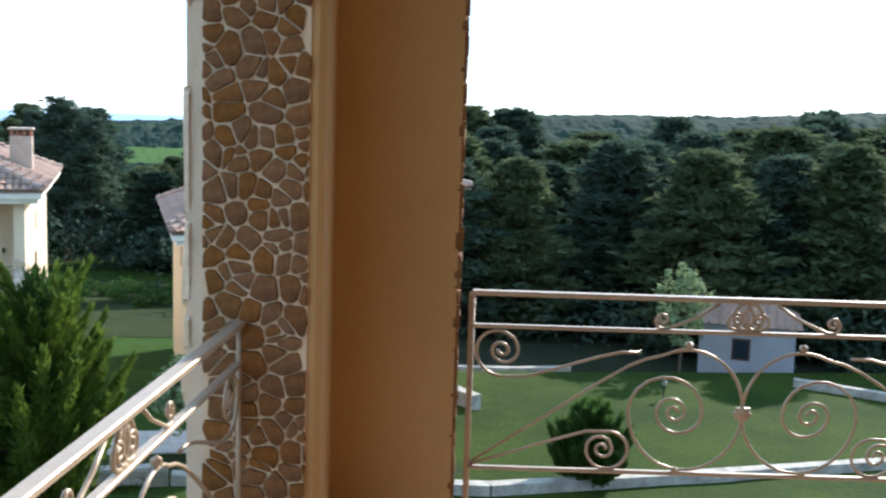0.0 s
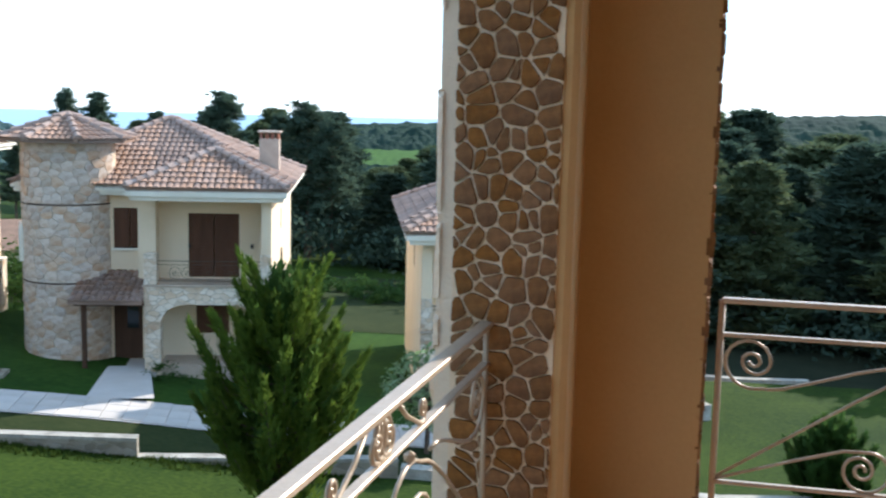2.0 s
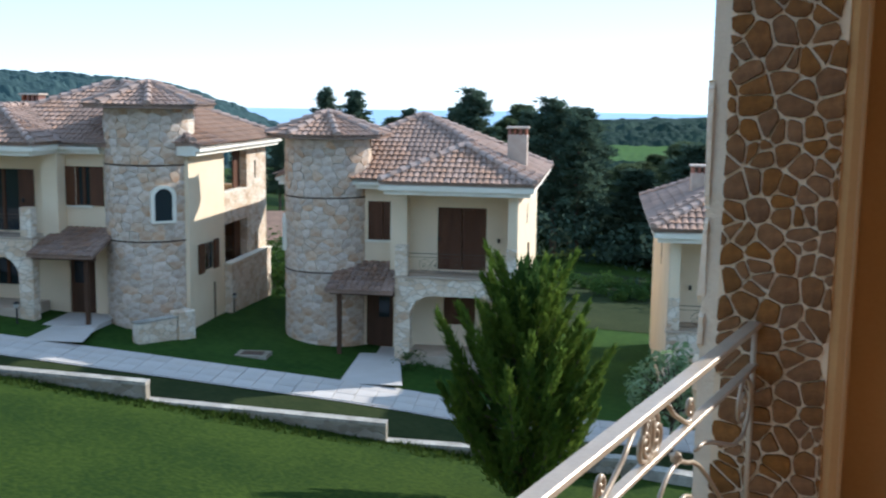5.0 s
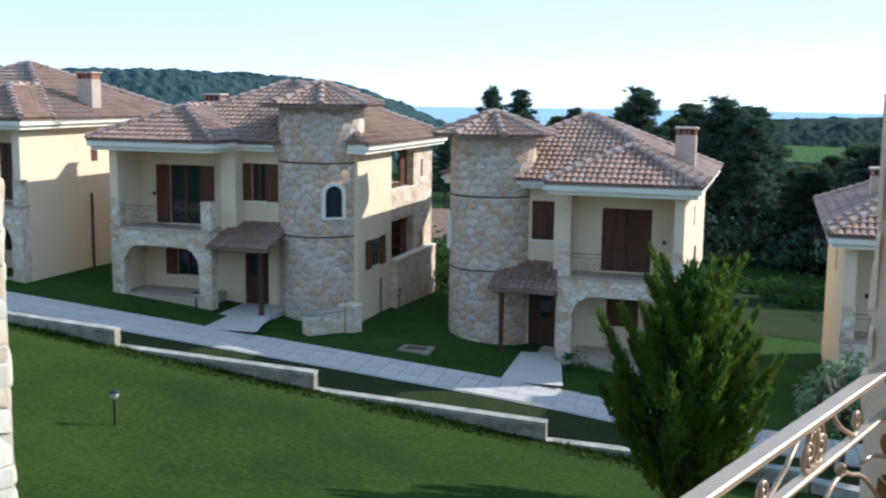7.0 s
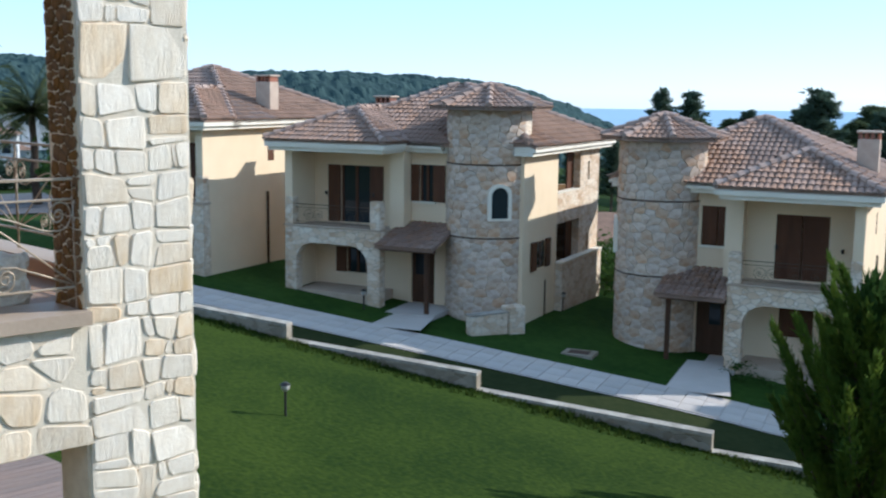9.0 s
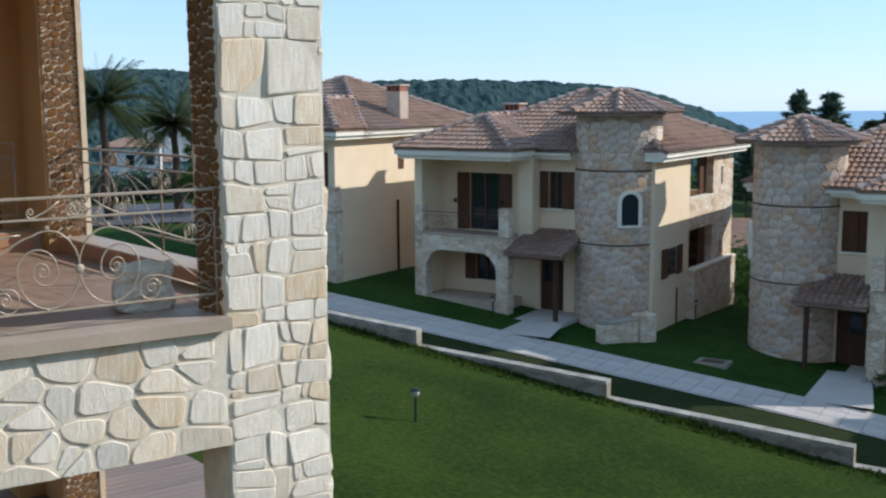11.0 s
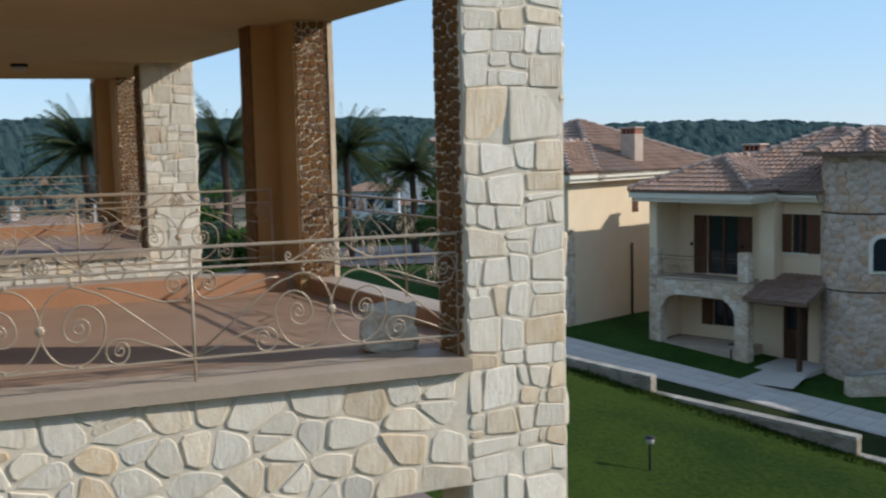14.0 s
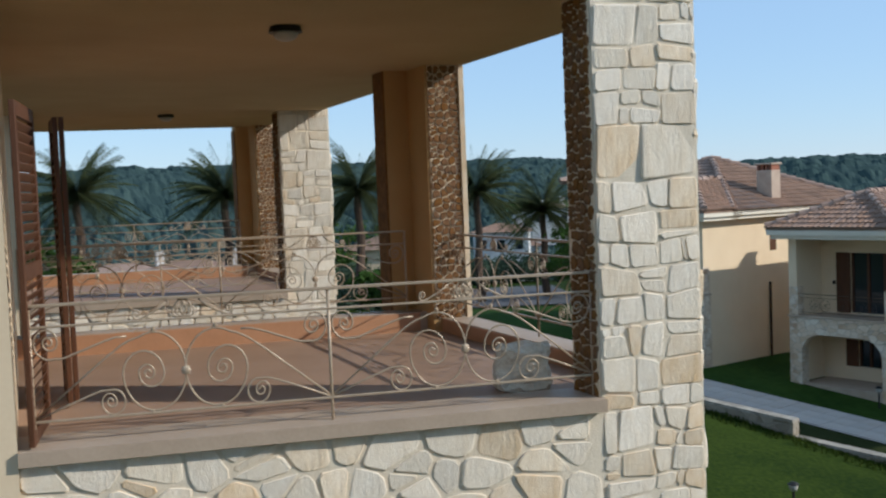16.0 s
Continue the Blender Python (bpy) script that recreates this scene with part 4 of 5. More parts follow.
    part("balcony_pillar", box(-0.4, 0.2, 1.15, main, 2.97 - 0.4, E), M_CREAM, home)
    part("soffit", box(-0.2, 4.2, 0.0, main, E - 0.02, E + 0.11), M_TRIM, home)
    rp = bmesh.new()
    for zz, rr in ((3.75, 0.014), (3.62, 0.009), (3.08, 0.009)):
        tube(rp, [(g * 0.42, 0.2, zz), (g * 3.83, 0.2, zz)], rr)
    rail = part("balcony_rail", rp, M_DARK_IRON, home, "thin wrought-iron balcony railing")
    for cx in (1.0, 1.42, 2.13, 2.83, 3.25):
        bm = bmesh.new()
        tube(bm, [(g * (cx + a), 0.2, 3.35 + b) for a, b in arc(0, 0, 0.2, 0, 360, 16)], 0.007, 5)
        tube(bm, [(g * (cx + a), 0.2, 3.35 + b) for a, b in curl(0.12, 0, 0.11, 0, -1, 4)], 0.007, 5)
        part("scroll", bm, M_DARK_IRON, rail)
    # tower
    tx, tv, tr = -3.37 if mirror else -2.95, 2.35, 1.55
    tower = part("tower", cyl(bmesh.new(), g * tx, tv, -2.6, 7.55 + tower_up, tr + 0.03, tr, 40), M_HOUSE_STONE, home, "round rubble-stone tower", smooth=False)
    if stones:
        mid_a = radians(-90) + g * 0.35 * (-1 if mirror else 1) * -1
        rubble(tower, Matrix(), (tr + 0.02) * 3.5, 9.2, 0.29, M_TOWER_STONE, 0.008, 0.01, 51 + mirror, 1.35, 0.42, 0.12, False, (g * tx, tv, tr + 0.02, -1.65, mid_a - 1.75))
    for zz in (2.83, 5.5):
        bm = bmesh.new()
        tube(bm, [(g * tx + (tr + 0.03) * math.cos(a), tv + (tr + 0.03) * math.sin(a), zz) for a in [2 * math.pi * i / 40 for i in range(41)]], 0.035, 5)
        part("string_course", bm, M_BARK, tower)
    # tower window, arched, looking along the slope
    for ang in (win_turn,):
        a = radians(ang)
        cxw, cvw = g * tx - g * math.cos(a) * (tr + 0.02), tv + math.sin(a) * (tr + 0.02)
        m = Matrix.Translation((cxw, cvw, 3.57)) @ Matrix.Rotation(math.atan2(math.sin(a), -g * math.cos(a)) + math.pi / 2, 4, "Z")
        prof = [(-0.31, 0.0), (-0.31, 0.82)] + [(-0.31 * math.cos(math.pi * i / 10), 0.82 + 0.31 * math.sin(math.pi * i / 10)) for i in range(1, 10)] + [(0.31, 0.82), (0.31, 0.0)]
        bm = bmesh.new()
        f = [bm.verts.new((p, -0.045, q)) for p, q in prof]
        b2 = [bm.verts.new((p, 0.25, q)) for p, q in prof]
        bm.faces.new(f), bm.faces.new(b2[::-1])
        for i in range(len(prof)):
            j = (i + 1) % len(prof)
            bm.faces.new((f[i], b2[i], b2[j], f[j]))
        win = part("tower_window", bm, M_GLASS, tower, "dark arched tower window")
        win.matrix_local = m
        bm = bmesh.new()
        big = [(p * 1.42, q * 1.11 if q > 0.1 else -0.08) for p, q in prof]
        f0, f1 = [bm.verts.new((p, -0.10, q)) for p, q in prof], [bm.verts.new((p, -0.10, q)) for p, q in big]
        h0, h1 = [bm.verts.new((p, 0.2, q)) for p, q in prof], [bm.verts.new((p, 0.2, q)) for p, q in big]
        for i in range(len(prof)):
            j = (i + 1) % len(prof)
            bm.faces.new((f0[i], f0[j], f1[j], f1[i]))
            bm.faces.new((f1[i], f1[j], h1[j], h1[i]))
            bm.faces.new((f0[j], f0[i], h0[i], h0[j]))
        sur = part("window_surround", bm, M_TRIM, tower)
        sur.matrix_local = m
    # tower roof: eight tiled slopes
    rr = tr + 0.72
    for i in range(8):
        a0, a1 = 2 * math.pi * i / 8 + 0.39, 2 * math.pi * (i + 1) / 8 + 0.39
        p0, p1 = (g * tx + rr * math.cos(a0), tv + rr * math.sin(a0), 7.56 + tower_up), (g * tx + rr * math.cos(a1), tv + rr * math.sin(a1), 7.56 + tower_up)
        tiled_plane(home, [p0, p1, (g * tx, tv, 8.34 + tower_up)], M_TILE, 12)
        ridge_caps(home, p0, (g * tx, tv, 8.36 + tower_up), M_CAP)
    part("tower_eave", cyl(bmesh.new(), g * tx, tv, 7.5 + tower_up, 7.6 + tower_up, tr + 0.1, tr + 0.42, 24), M_BEAM, home)
    # roofs
    o = 0.55
    L, Rr, F, Bk = -side - o, 4.2 + o, main - o, back + o
    ez, rise = E + 0.32, 0.44
    half = (Bk - F) / 2
    top = ez + half * rise
    rl, rrr = L + half, Rr - half
    if rl > rrr:
        rl = rrr = (L + Rr) / 2
    mid = F + half

    def pl(*pts):
        q = [(g * a, b, c) for a, b, c in pts]
        return q if g > 0 else [q[1], q[0]] + q[2:][::-1]

    # the slopes stop short at the tower's corner
    cv0 = 1.5 if mirror else 2.3
    hk = (cv0 - F) / (1 + (cv0 - F) / (-1.9 - L))
    hip = (L + hk, F + hk, ez + hk * rise)
    front = [(-1.9, F, ez), (Rr, F, ez)] + ([(rrr, mid, top), (rl, mid, top)] if rl < rrr else [(rl, mid, top)]) + [hip]
    tiled_plane(home, pl(*front), M_TILE, tile_parts)
    tiled_plane(home, pl((Rr, F, ez), (Rr, Bk, ez), (rrr, mid, top)), M_TILE, 0 if mirror else 60)
    tiled_plane(home, pl((L, Bk, ez), (L, cv0, ez), hip, (rl, mid, top)), M_TILE, 60 if mirror else 0)
    tiled_plane(home, pl((Rr, Bk, ez), (L, Bk, ez), (rl, mid, top), (rrr, mid, top)) if rl < rrr else pl((Rr, Bk, ez), (L, Bk, ez), (rl, mid, top)), M_TILE, 0)
    for a, b in ((hip, (rl, mid, top)), ((Rr, F, ez), (rrr, mid, top)), ((L, Bk, ez), (rl, mid, top)), ((Rr, Bk, ez), (rrr, mid, top)), ((rl, mid, top), (rrr, mid, top))):
        if (Vector(a) - Vector(b)).length > 0.5:
            ridge_caps(home, (g * a[0], a[1], a[2] + 0.03), (g * b[0], b[1], b[2] + 0.03), M_CAP)
    # roof of the bay, a hip that runs into the main slope
    bl, br, bf = -0.45, Rr + 0.02, -o
    bez = ez + 0.06
    bw = (br - bl) / 2
    bt = bez + bw * rise
    bc = (bl + br) / 2
    vin = F + (bt - ez) / rise
    tiled_plane(home, pl((bl, bf, bez), (br, bf, bez), (bc, bf + bw, bt)), M_TILE, 90)
    tiled_plane(home, pl((br, bf, bez), (br, F + 0.1, bez), (bc, vin, bt), (bc, bf + bw, bt)), M_TILE, 0)
    tiled_plane(home, pl((bl, F + 0.1, bez), (bl, bf, bez), (bc, bf + bw, bt), (bc, vin, bt)), M_TILE, 40)
    for a, b in (((bl, bf, bez), (bc, bf + bw, bt)), ((br, bf, bez), (bc, bf + bw, bt)), ((bc, bf + bw, bt), (bc, vin, bt))):
        ridge_caps(home, (g * a[0], a[1], a[2] + 0.03), (g * b[0], b[1], b[2] + 0.03), M_CAP)
    # eaves: stepped cornice
    for k, (d, z0, z1) in enumerate(((0.12, -0.03, 0.12), (0.0, 0.12, 0.32))):
        part("cornice", box(-0.45 + d, 4.2 + o - d, -o + d, main, E + z0, E + z1), M_TRIM, home)
        part("cornice", box(-1.9, Rr - d, F + d, Bk - d, E + z0 + 0.004, E + z1 - 0.004), M_TRIM, home)
        part("cornice", box(L + d, -1.9, cv0, Bk - d, E + z0 + 0.004, E + z1 - 0.004), M_TRIM, home)
    # chimney
    cu, cv, ct = (2.85, 5.6, 7.6) if mirror else (3.75, 5.0, 7.72)
    ch = part("chimney", box(cu - 0.37, cu + 0.37, cv - 0.32, cv + 0.32, E, ct, None, 0.02), M_CHIM, home, "rendered chimney with a tiled cap")
    for du in (-0.31, -0.1, 0.1, 0.31):
        part("cap_brick", box(cu + du - 0.05, cu + du + 0.05, cv - 0.28, cv + 0.28, ct, ct + 0.22), M_TILE_RED, ch)
    part("chimney_cap", box(cu - 0.43, cu + 0.43, cv - 0.38, cv + 0.38, ct + 0.22, ct + 0.3, None, 0.02), M_CHIM, ch)
    # porch: post, beams, lean-to tiles
    porch = part("porch_post", box(-2.05, -1.9, -0.05, 0.1, -0.4, 2.25, None, 0.01), M_BEAM, home, "dark timber porch post")
    part("porch_beam", box(-2.3, 0.0, -0.1, 0.08, 2.25, 2.4), M_BEAM, home)
    for i in range(6):
        uu = -2.2 + 0.42 * i
        bm = bmesh.new()
        tube(bm, [(g * uu, -0.35, 2.38), (g * uu, main, 2.95)], 0.045, 5)
        part("rafter", bm, M_BEAM, home)
    tiled_plane(home, pl((-2.4, -0.4, 2.45), (0.0, -0.4, 2.45), (0.0, main, 3.1), (-2.4, main, 3.1)), M_TILE, 60)
    part("porch_floor", box(-2.3, 0.4, -0.3, main, -0.6, 0.0), M_PATH, home)
    for du in (1.25, 3.4):
        bm = bmesh.new()
        tube(bm, [(g * du, 1.72, 4.0), (g * du, 1.72, 4.14)], 0.05, 6)
        part("wall_light", bm, M_LAMP, home)
    pipe = bmesh.new()
    tube(pipe, [(g * 4.26, 4.25, -0.5), (g * 4.26, 4.25, 3.1)] if not mirror else [(g * -side - 0.0, 4.2, -1.0), (g * -side, 4.2, 0.9)], 0.05)
    part("downpipe", pipe, M_BEAM, home)
    return home


VB = (-17.21, 32.14, -7.56)
VA = (-28.68, 26.96, -6.45)
VC = (-39.36, 22.57, -5.75)
VD = (-3.88, 34.17, -8.64)
villa(*VB, False, 4.4, "two-storey cream villa with closed brown shutters and a round stone tower", 150, tower_up=0.13, win_turn=-14)
villa(*VA, True, 5.0, "two-storey cream villa with open brown shutters and a round stone tower", 150, shut=False)
villa(*VC, False, 4.4, "two-storey cream villa beside the path, half hidden by the terrace", 0, stones=False)
villa(*VD, True, 4.4, "two-storey cream villa lower down the path before the woods", 40, stones=False)


# front walks from the path to the porches
def walk_slab(cx, cy, name, w=1.2):
    bm = bmesh.new()
    s, q = UX * cx + UY * cy, -UY * cx + UX * cy
    rows = []
    for k in range(6):
        qq = 32.6 + (q + 0.6 - 32.6) * k / 5
        rows.append([bm.verts.new((*sq(s + d * (1.75 - 0.13 * k), qq), ground_z(*sq(s, qq)) + 0.06)) for d in (-1, 1)])
    for a, b in zip(rows, rows[1:]):
        bm.faces.new((a[0], a[1], b[1], b[0]))
    tagged(finish(name, bm, M_PATH), "pale paved walk to the villa's porch", "footpath", kind="structure")


walk_slab(VB[0] - 1.0 * UX, VB[1] - 1.0 * UY, "front_walk")
walk_slab(VA[0] + 1.1 * UX, VA[1] + 1.1 * UY, "front_walk")
walk_slab(VD[0] + 1.1 * UX, VD[1] + 1.1 * UY, "front_walk")


# ---- plants ----
def leaves(bm_v, bm_f, centre, axis_v, count, spread, size, rnd, tip=0.0):
    """Small leaf faces on and in a clump; they face outward, or point along axis_v where tip is set."""
    for _ in range(count):
        d = Vector((rnd.gauss(0, 1), rnd.gauss(0, 1), rnd.gauss(0, 1))).normalized() * rnd.uniform(0.45, 1.0)
        c = centre + Vector((d.x * spread[0], d.y * spread[1], d.z * spread[2]))
        wild = Vector((rnd.gauss(0, 1), rnd.gauss(0, 1), rnd.gauss(0, 1)))
        s = size * rnd.uniform(0.6, 1.35)
        o = len(bm_v)
        if tip:
            n = (wild * 0.35 + axis_v + d * 0.6).normalized()
            a = n.cross(d + wild * 0.3).normalized()
            bm_v.extend([c - a * s * 0.28, c + a * s * 0.28, c + n * s * 1.5])
            bm_f.append((o, o + 1, o + 2))
        else:
            n = (d.normalized() + wild * 0.38 + Vector((0, 0, 0.25))).normalized()
            a = n.cross(wild).normalized()
            b = n.cross(a)
            bm_v.extend([c - a * s * 0.5, c - b * s * 0.3, c + a * s * 0.6, c + b * s * 0.3])
            bm_f.append((o, o + 1, o + 2, o + 3))


def crown_mesh(name, verts, faces, mat):
    me = bpy.data.meshes.new(name)
    me.from_pydata([tuple(v) for v in verts], [], faces)
    me.materials.append(mat)
    return me


def conifer(x, y, h, r, seed, label, mat, dense=1.0, name="conifer_tree", foot=0.35):
    """A broad garden conifer whose limbs turn up into plumes."""
    rnd = random.Random(seed)
    z = ground_z(x, y)
    tree = tagged(empty(name, pose(x, y, z)), label, "tree")
    bm = bmesh.new()
    tube(bm, [(0, 0, -0.2), (0.05, 0, h * 0.4), (0, 0.05, h * 0.93)], [0.16, 0.11, 0.02], 8)
    v, f = [], []
    n = int(105 * dense)
    for i in range(n):
        t = (i + 0.5) / n
        z0 = h * (0.04 + 0.66 * t)
        ang = i * 2.399 + rnd.uniform(-0.5, 0.5)
        reach = r * (1 - t) ** 0.75 * rnd.uniform(0.45, 1.12) * min(1, foot + t * 2.0) + 0.05
        lift = reach * rnd.uniform(0.2, 0.65)
        base = Vector((0, 0, z0))
        elbow = base + Vector((math.cos(ang) * reach, math.sin(ang) * reach, lift))
        plume = h * rnd.uniform(0.12, 0.30) * (1.15 - 0.3 * t)
        tipp = elbow + Vector((math.cos(ang) * plume * 0.5, math.sin(ang) * plume * 0.5, plume * 0.92))
        tube(bm, [base, base.lerp(elbow, 0.6) - Vector((0, 0, lift * 0.15)), elbow, tipp], [0.035, 0.026, 0.018, 0.004], 4)
        up = (tipp - elbow).normalized()
        steps = 20
        for k in range(steps):
            u = k / (steps - 1)
            c = elbow.lerp(tipp, u * 1.05 - 0.15)
            fat = plume * 0.16 * (1.0 - u) ** 0.7 + 0.03
            leaves(v, f, c, up * 1.6, 12, (fat, fat, 0.07), 0.13, rnd, 1.0)
        for k in range(8):
            c = base.lerp(elbow, 0.45 + 0.5 * k / 7)
            leaves(v, f, c, (up + (elbow - base).normalized()) * 1.1, 8, (0.14, 0.14, 0.12), 0.11, rnd, 1.0)
    v2, f2 = [], []
    for i in range(int(120 * dense)):
        t = rnd.random()
        a, rr = rnd.uniform(0, 6.283), r * (1 - t) ** 0.8 * rnd.uniform(0.1, 0.62) * min(1, foot + t * 2)
        c = Vector((math.cos(a) * rr, math.sin(a) * rr, h * (0.03 + 0.8 * t) + rr * 0.6))
        leaves(v2, f2, c, Vector((0, 0, 1.4)), 40, (0.3, 0.3, 0.35), 0.13, rnd, 1.0)
    part("trunk", bm, M_BARK, tree)
    ob = new("crown", crown_mesh("crown", v, f, mat))
    ob.parent = tree
    ob = new("inner_crown", crown_mesh("inner_crown", v2, f2, M_LEAF_BUSH))
    ob.parent = tree
    return tree


conifer(-8.3, 21.45, 6.5, 1.75, 5, "bushy green garden conifer with upswept plumes on the lawn", M_LEAF_CONE)
conifer(4.2, 28.3, 2.6, 0.88, 9, "small dark rounded conifer shrub on the lawn", M_LEAF_BUSH, 1.3, "conifer_shrub", 0.8)


def broad_tree(x, y, h, r, seed, label, mat, n=60, size=0.2, trunk=0.08, z=None, per=26, name="tree"):
    """A small broad-leaved tree: trunk, limbs and a loose crown of clumps."""
    rnd = random.Random(seed)
    tree = tagged(empty(name, pose(x, y, ground_z(x, y) if z is None else z)), label, "tree")
    bm = bmesh.new()
    tube(bm, [(0, 0, -0.2), (0.04, 0.02, h * 0.35), (0, 0.05, h * 0.75)], [trunk, trunk * 0.8, trunk * 0.25], 7)
    v, f = [], []
    for i in range(n):
        d = Vector((rnd.gauss(0, 1), rnd.gauss(0, 1), rnd.gauss(0, 1))).normalized() * rnd.uniform(0.35, 1.05) ** 0.6
        c = Vector((d.x * r, d.y * r, h * 0.62 + d.z * h * 0.36))
        tube(bm, [(0, 0, h * 0.3 + abs(d.z) * h * 0.15), c * 0.6 + Vector((0, 0, h * 0.2)), c], [trunk * 0.4, trunk * 0.22, 0.005], 4)
        leaves(v, f, c, Vector((0, 0, 1)), per, (r * 0.24, r * 0.24, h * 0.08), size, rnd)
    part("trunk", bm, M_BARK, tree)
    ob = new("crown", crown_mesh("crown", v, f, mat))
    ob.parent = tree
    return tree


broad_tree(-6.7, 28.9, 3.3, 1.2, 21, "small pale-leaved tree beside the footpath", M_LEAF_PALE, 70, 0.16)
broad_tree(10.9, 47.5, 4.8, 1.2, 22, "white-blossomed young tree beside the outhouse", M_LEAF_PALE, 80, 0.2)


def pine_mesh(seed, h, r, boughs, per, size, mat, low=0.04):
    """Trunk and crown meshes of a woodland pine, its base at the origin: boughs that sweep out and turn up, clothed in needle tufts."""
    rnd = random.Random(seed)
    bm = bmesh.new()
    tube(bm, [(0, 0, -1), (0.1, 0.05, h * 0.5), (0, 0, h * 0.97)], [h * 0.016, h * 0.011, 0.03], 6)
    v, f = [], []
    lean = rnd.uniform(0, 6.283)
    for i in range(boughs):
        t = low + (0.98 - low) * ((i + rnd.random()) / boughs)
        a = i * 2.399 + rnd.uniform(-0.6, 0.6)
        rad = r * (1 - t) ** 0.7 * (0.6 + 0.4 * math.sin(min(1, t * 2.6) * math.pi / 2)) * rnd.uniform(0.45, 1.12) * (1 + 0.15 * math.cos(a - lean)) + 0.25
        out = Vector((math.cos(a), math.sin(a), 0))
        root = Vector((0, 0, t * h - 0.2))
        tip = root + out * rad + Vector((0, 0, rad * rnd.uniform(-0.12, 0.4)))
        tube(bm, [root, root.lerp(tip, 0.55) - Vector((0, 0, rad * 0.06)), tip], [0.05, 0.03, 0.008], 3)
        for k in range(per):
            u = rnd.uniform(0.25, 1.05)
            fat = (0.16 + 0.24 * math.sin(math.pi * min(1, u * 0.9))) * (0.5 + 0.18 * rad)
            c = root.lerp(tip, u) + Vector((rnd.gauss(0, fat), rnd.gauss(0, fat), rnd.gauss(0.1, fat * 0.55)))
            n = (out * 0.6 + Vector((rnd.gauss(0, 0.7), rnd.gauss(0, 0.7), rnd.gauss(0.45, 0.6)))).normalized()
            side = n.cross(Vector((rnd.gauss(0, 1), rnd.gauss(0, 1), rnd.gauss(0, 1)))).normalized()
            s2 = size * rnd.uniform(0.6, 1.4)
            o = len(v)
            v += [c - side * s2 * 0.3, c + side * s2 * 0.3, c + n * s2 * 1.3]
            f.append((o, o + 1, o + 2))
    me = bpy.data.meshes.new("trunk")
    bm.to_mesh(me)
    bm.free()
    me.materials.append(M_BARK)
    return me, crown_mesh("crown", v, f, mat)


PINES = [pine_mesh(40 + k, 13, 3.1 + 0.4 * (k % 3), 150, 150, 0.30, M_LEAF_PINE if k % 2 else M_LEAF_DARK) for k in range(6)]
OPEN_PINES = [pine_mesh(60 + k, 13, 3.6, 58, 150, 0.27, M_LEAF_DARK, 0.3) for k in range(3)]
rnd = random.Random(77)


def pine(x, y, z, k, s, wide=1.0, label="dark green woodland pine", meshes=PINES):
    tree = tagged(empty("pine_tree", pose(x, y, z, 0, 0, rnd.uniform(0, 360)) @ Matrix.Diagonal((s * wide, s * wide, s, 1))), label, "tree", "woodland pines")
    for nme, me in zip(("trunk", "crown"), meshes[k % len(meshes)]):
        o2 = new(nme, me)
        o2.parent = tree


# the wood behind the lawn, from right of the terrace to behind the villas
count = 0
for ring, (d0, step) in enumerate(((62, 4.6), (70, 5.0), (79, 5.4), (90, 6.0), (104, 6.8))):
    a = -34.0
    while a < 30:
        az = radians(a + rnd.uniform(-0.8, 0.8))
        d = d0 + rnd.uniform(-3, 3) + (14 if a > 12 else 0)
        x, y = -d * math.sin(az), d * math.cos(az)
        z = ground_z(x, y)
        crest = -1.9 + 0.42 * ring + rnd.uniform(-1.5, 0.45) + (0.6 if a < -12 else 0)
        if 10.5 < a < 16.6:
            crest = (-3.9 if a > 13.6 else -2.5) + rnd.uniform(-0.7, 0.3)      # a dip with a view over fields
        elif a > 22:
            crest = min(crest, -1.2)
        tall = 1.62 - z + d * math.tan(radians(crest))
        if not (a > 16 and ring < 1):
            pine(x, y, z, count, max(0.5, tall / 13), rnd.uniform(1.45, 2.05))
        count += 1
        a += math.degrees(step / d)
def undergrowth(name, label, places, hgt, size, mat, seed, per=46):
    """Bushes that grow into one another."""
    r2 = random.Random(seed)
    v, f = [], []
    for x, y in places:
        z = ground_z(x, y)
        for _ in range(6):
            s = hgt * r2.uniform(0.25, 0.55)
            c = Vector((x + r2.gauss(0, hgt * 0.5), y + r2.gauss(0, hgt * 0.5), z + r2.uniform(0.05, 0.75) * hgt))
            leaves(v, f, c, Vector((0, 0, 1)), per, (s, s, s * 0.75), size, r2)
    ob = new(name, crown_mesh(name, v, f, mat))
    return tagged(ob, label, "undergrowth", kind="stuff")


edge = []
for i in range(70):
    az, d = radians(-34 + 62 * i / 69), 59 + 3 * rnd.random() + (13 if i > 50 else 0)
    edge.append((-d * math.sin(az), d * math.cos(az)))
undergrowth("undergrowth", "dark undergrowth along the edge of the wood", edge, 4.2, 0.34, M_LEAF_DARK, 5)
hedge = [(-d * math.sin(radians(a)), d * math.cos(radians(a))) for a, d in ((13 + 0.55 * i, 58 + 2.5 * math.sin(i)) for i in range(16))]
undergrowth("hedge", "green shrubbery behind the villas", hedge, 1.1, 0.2, M_LEAF_BUSH, 6)
gap_hedge = [sq(-13.5 + 0.8 * (i % 7), 48 + 2.2 * (i // 7)) for i in range(14)]
undergrowth("hedge", "tall green hedge between two villas", gap_hedge, 2.6, 0.24, M_LEAF_BUSH, 9)
foot = [(VB[0] + UX * u - UY * q, VB[1] + UY * u + UX * q) for u, q in ((0.9, -0.6), (0.5, -0.5), (4.6, -0.4), (5.0, 0.4), (4.9, 1.6))]
undergrowth("foundation_shrubs", "small dark shrubs at the villa's foot", foot, 0.7, 0.1, M_LEAF_BUSH, 7, 30)
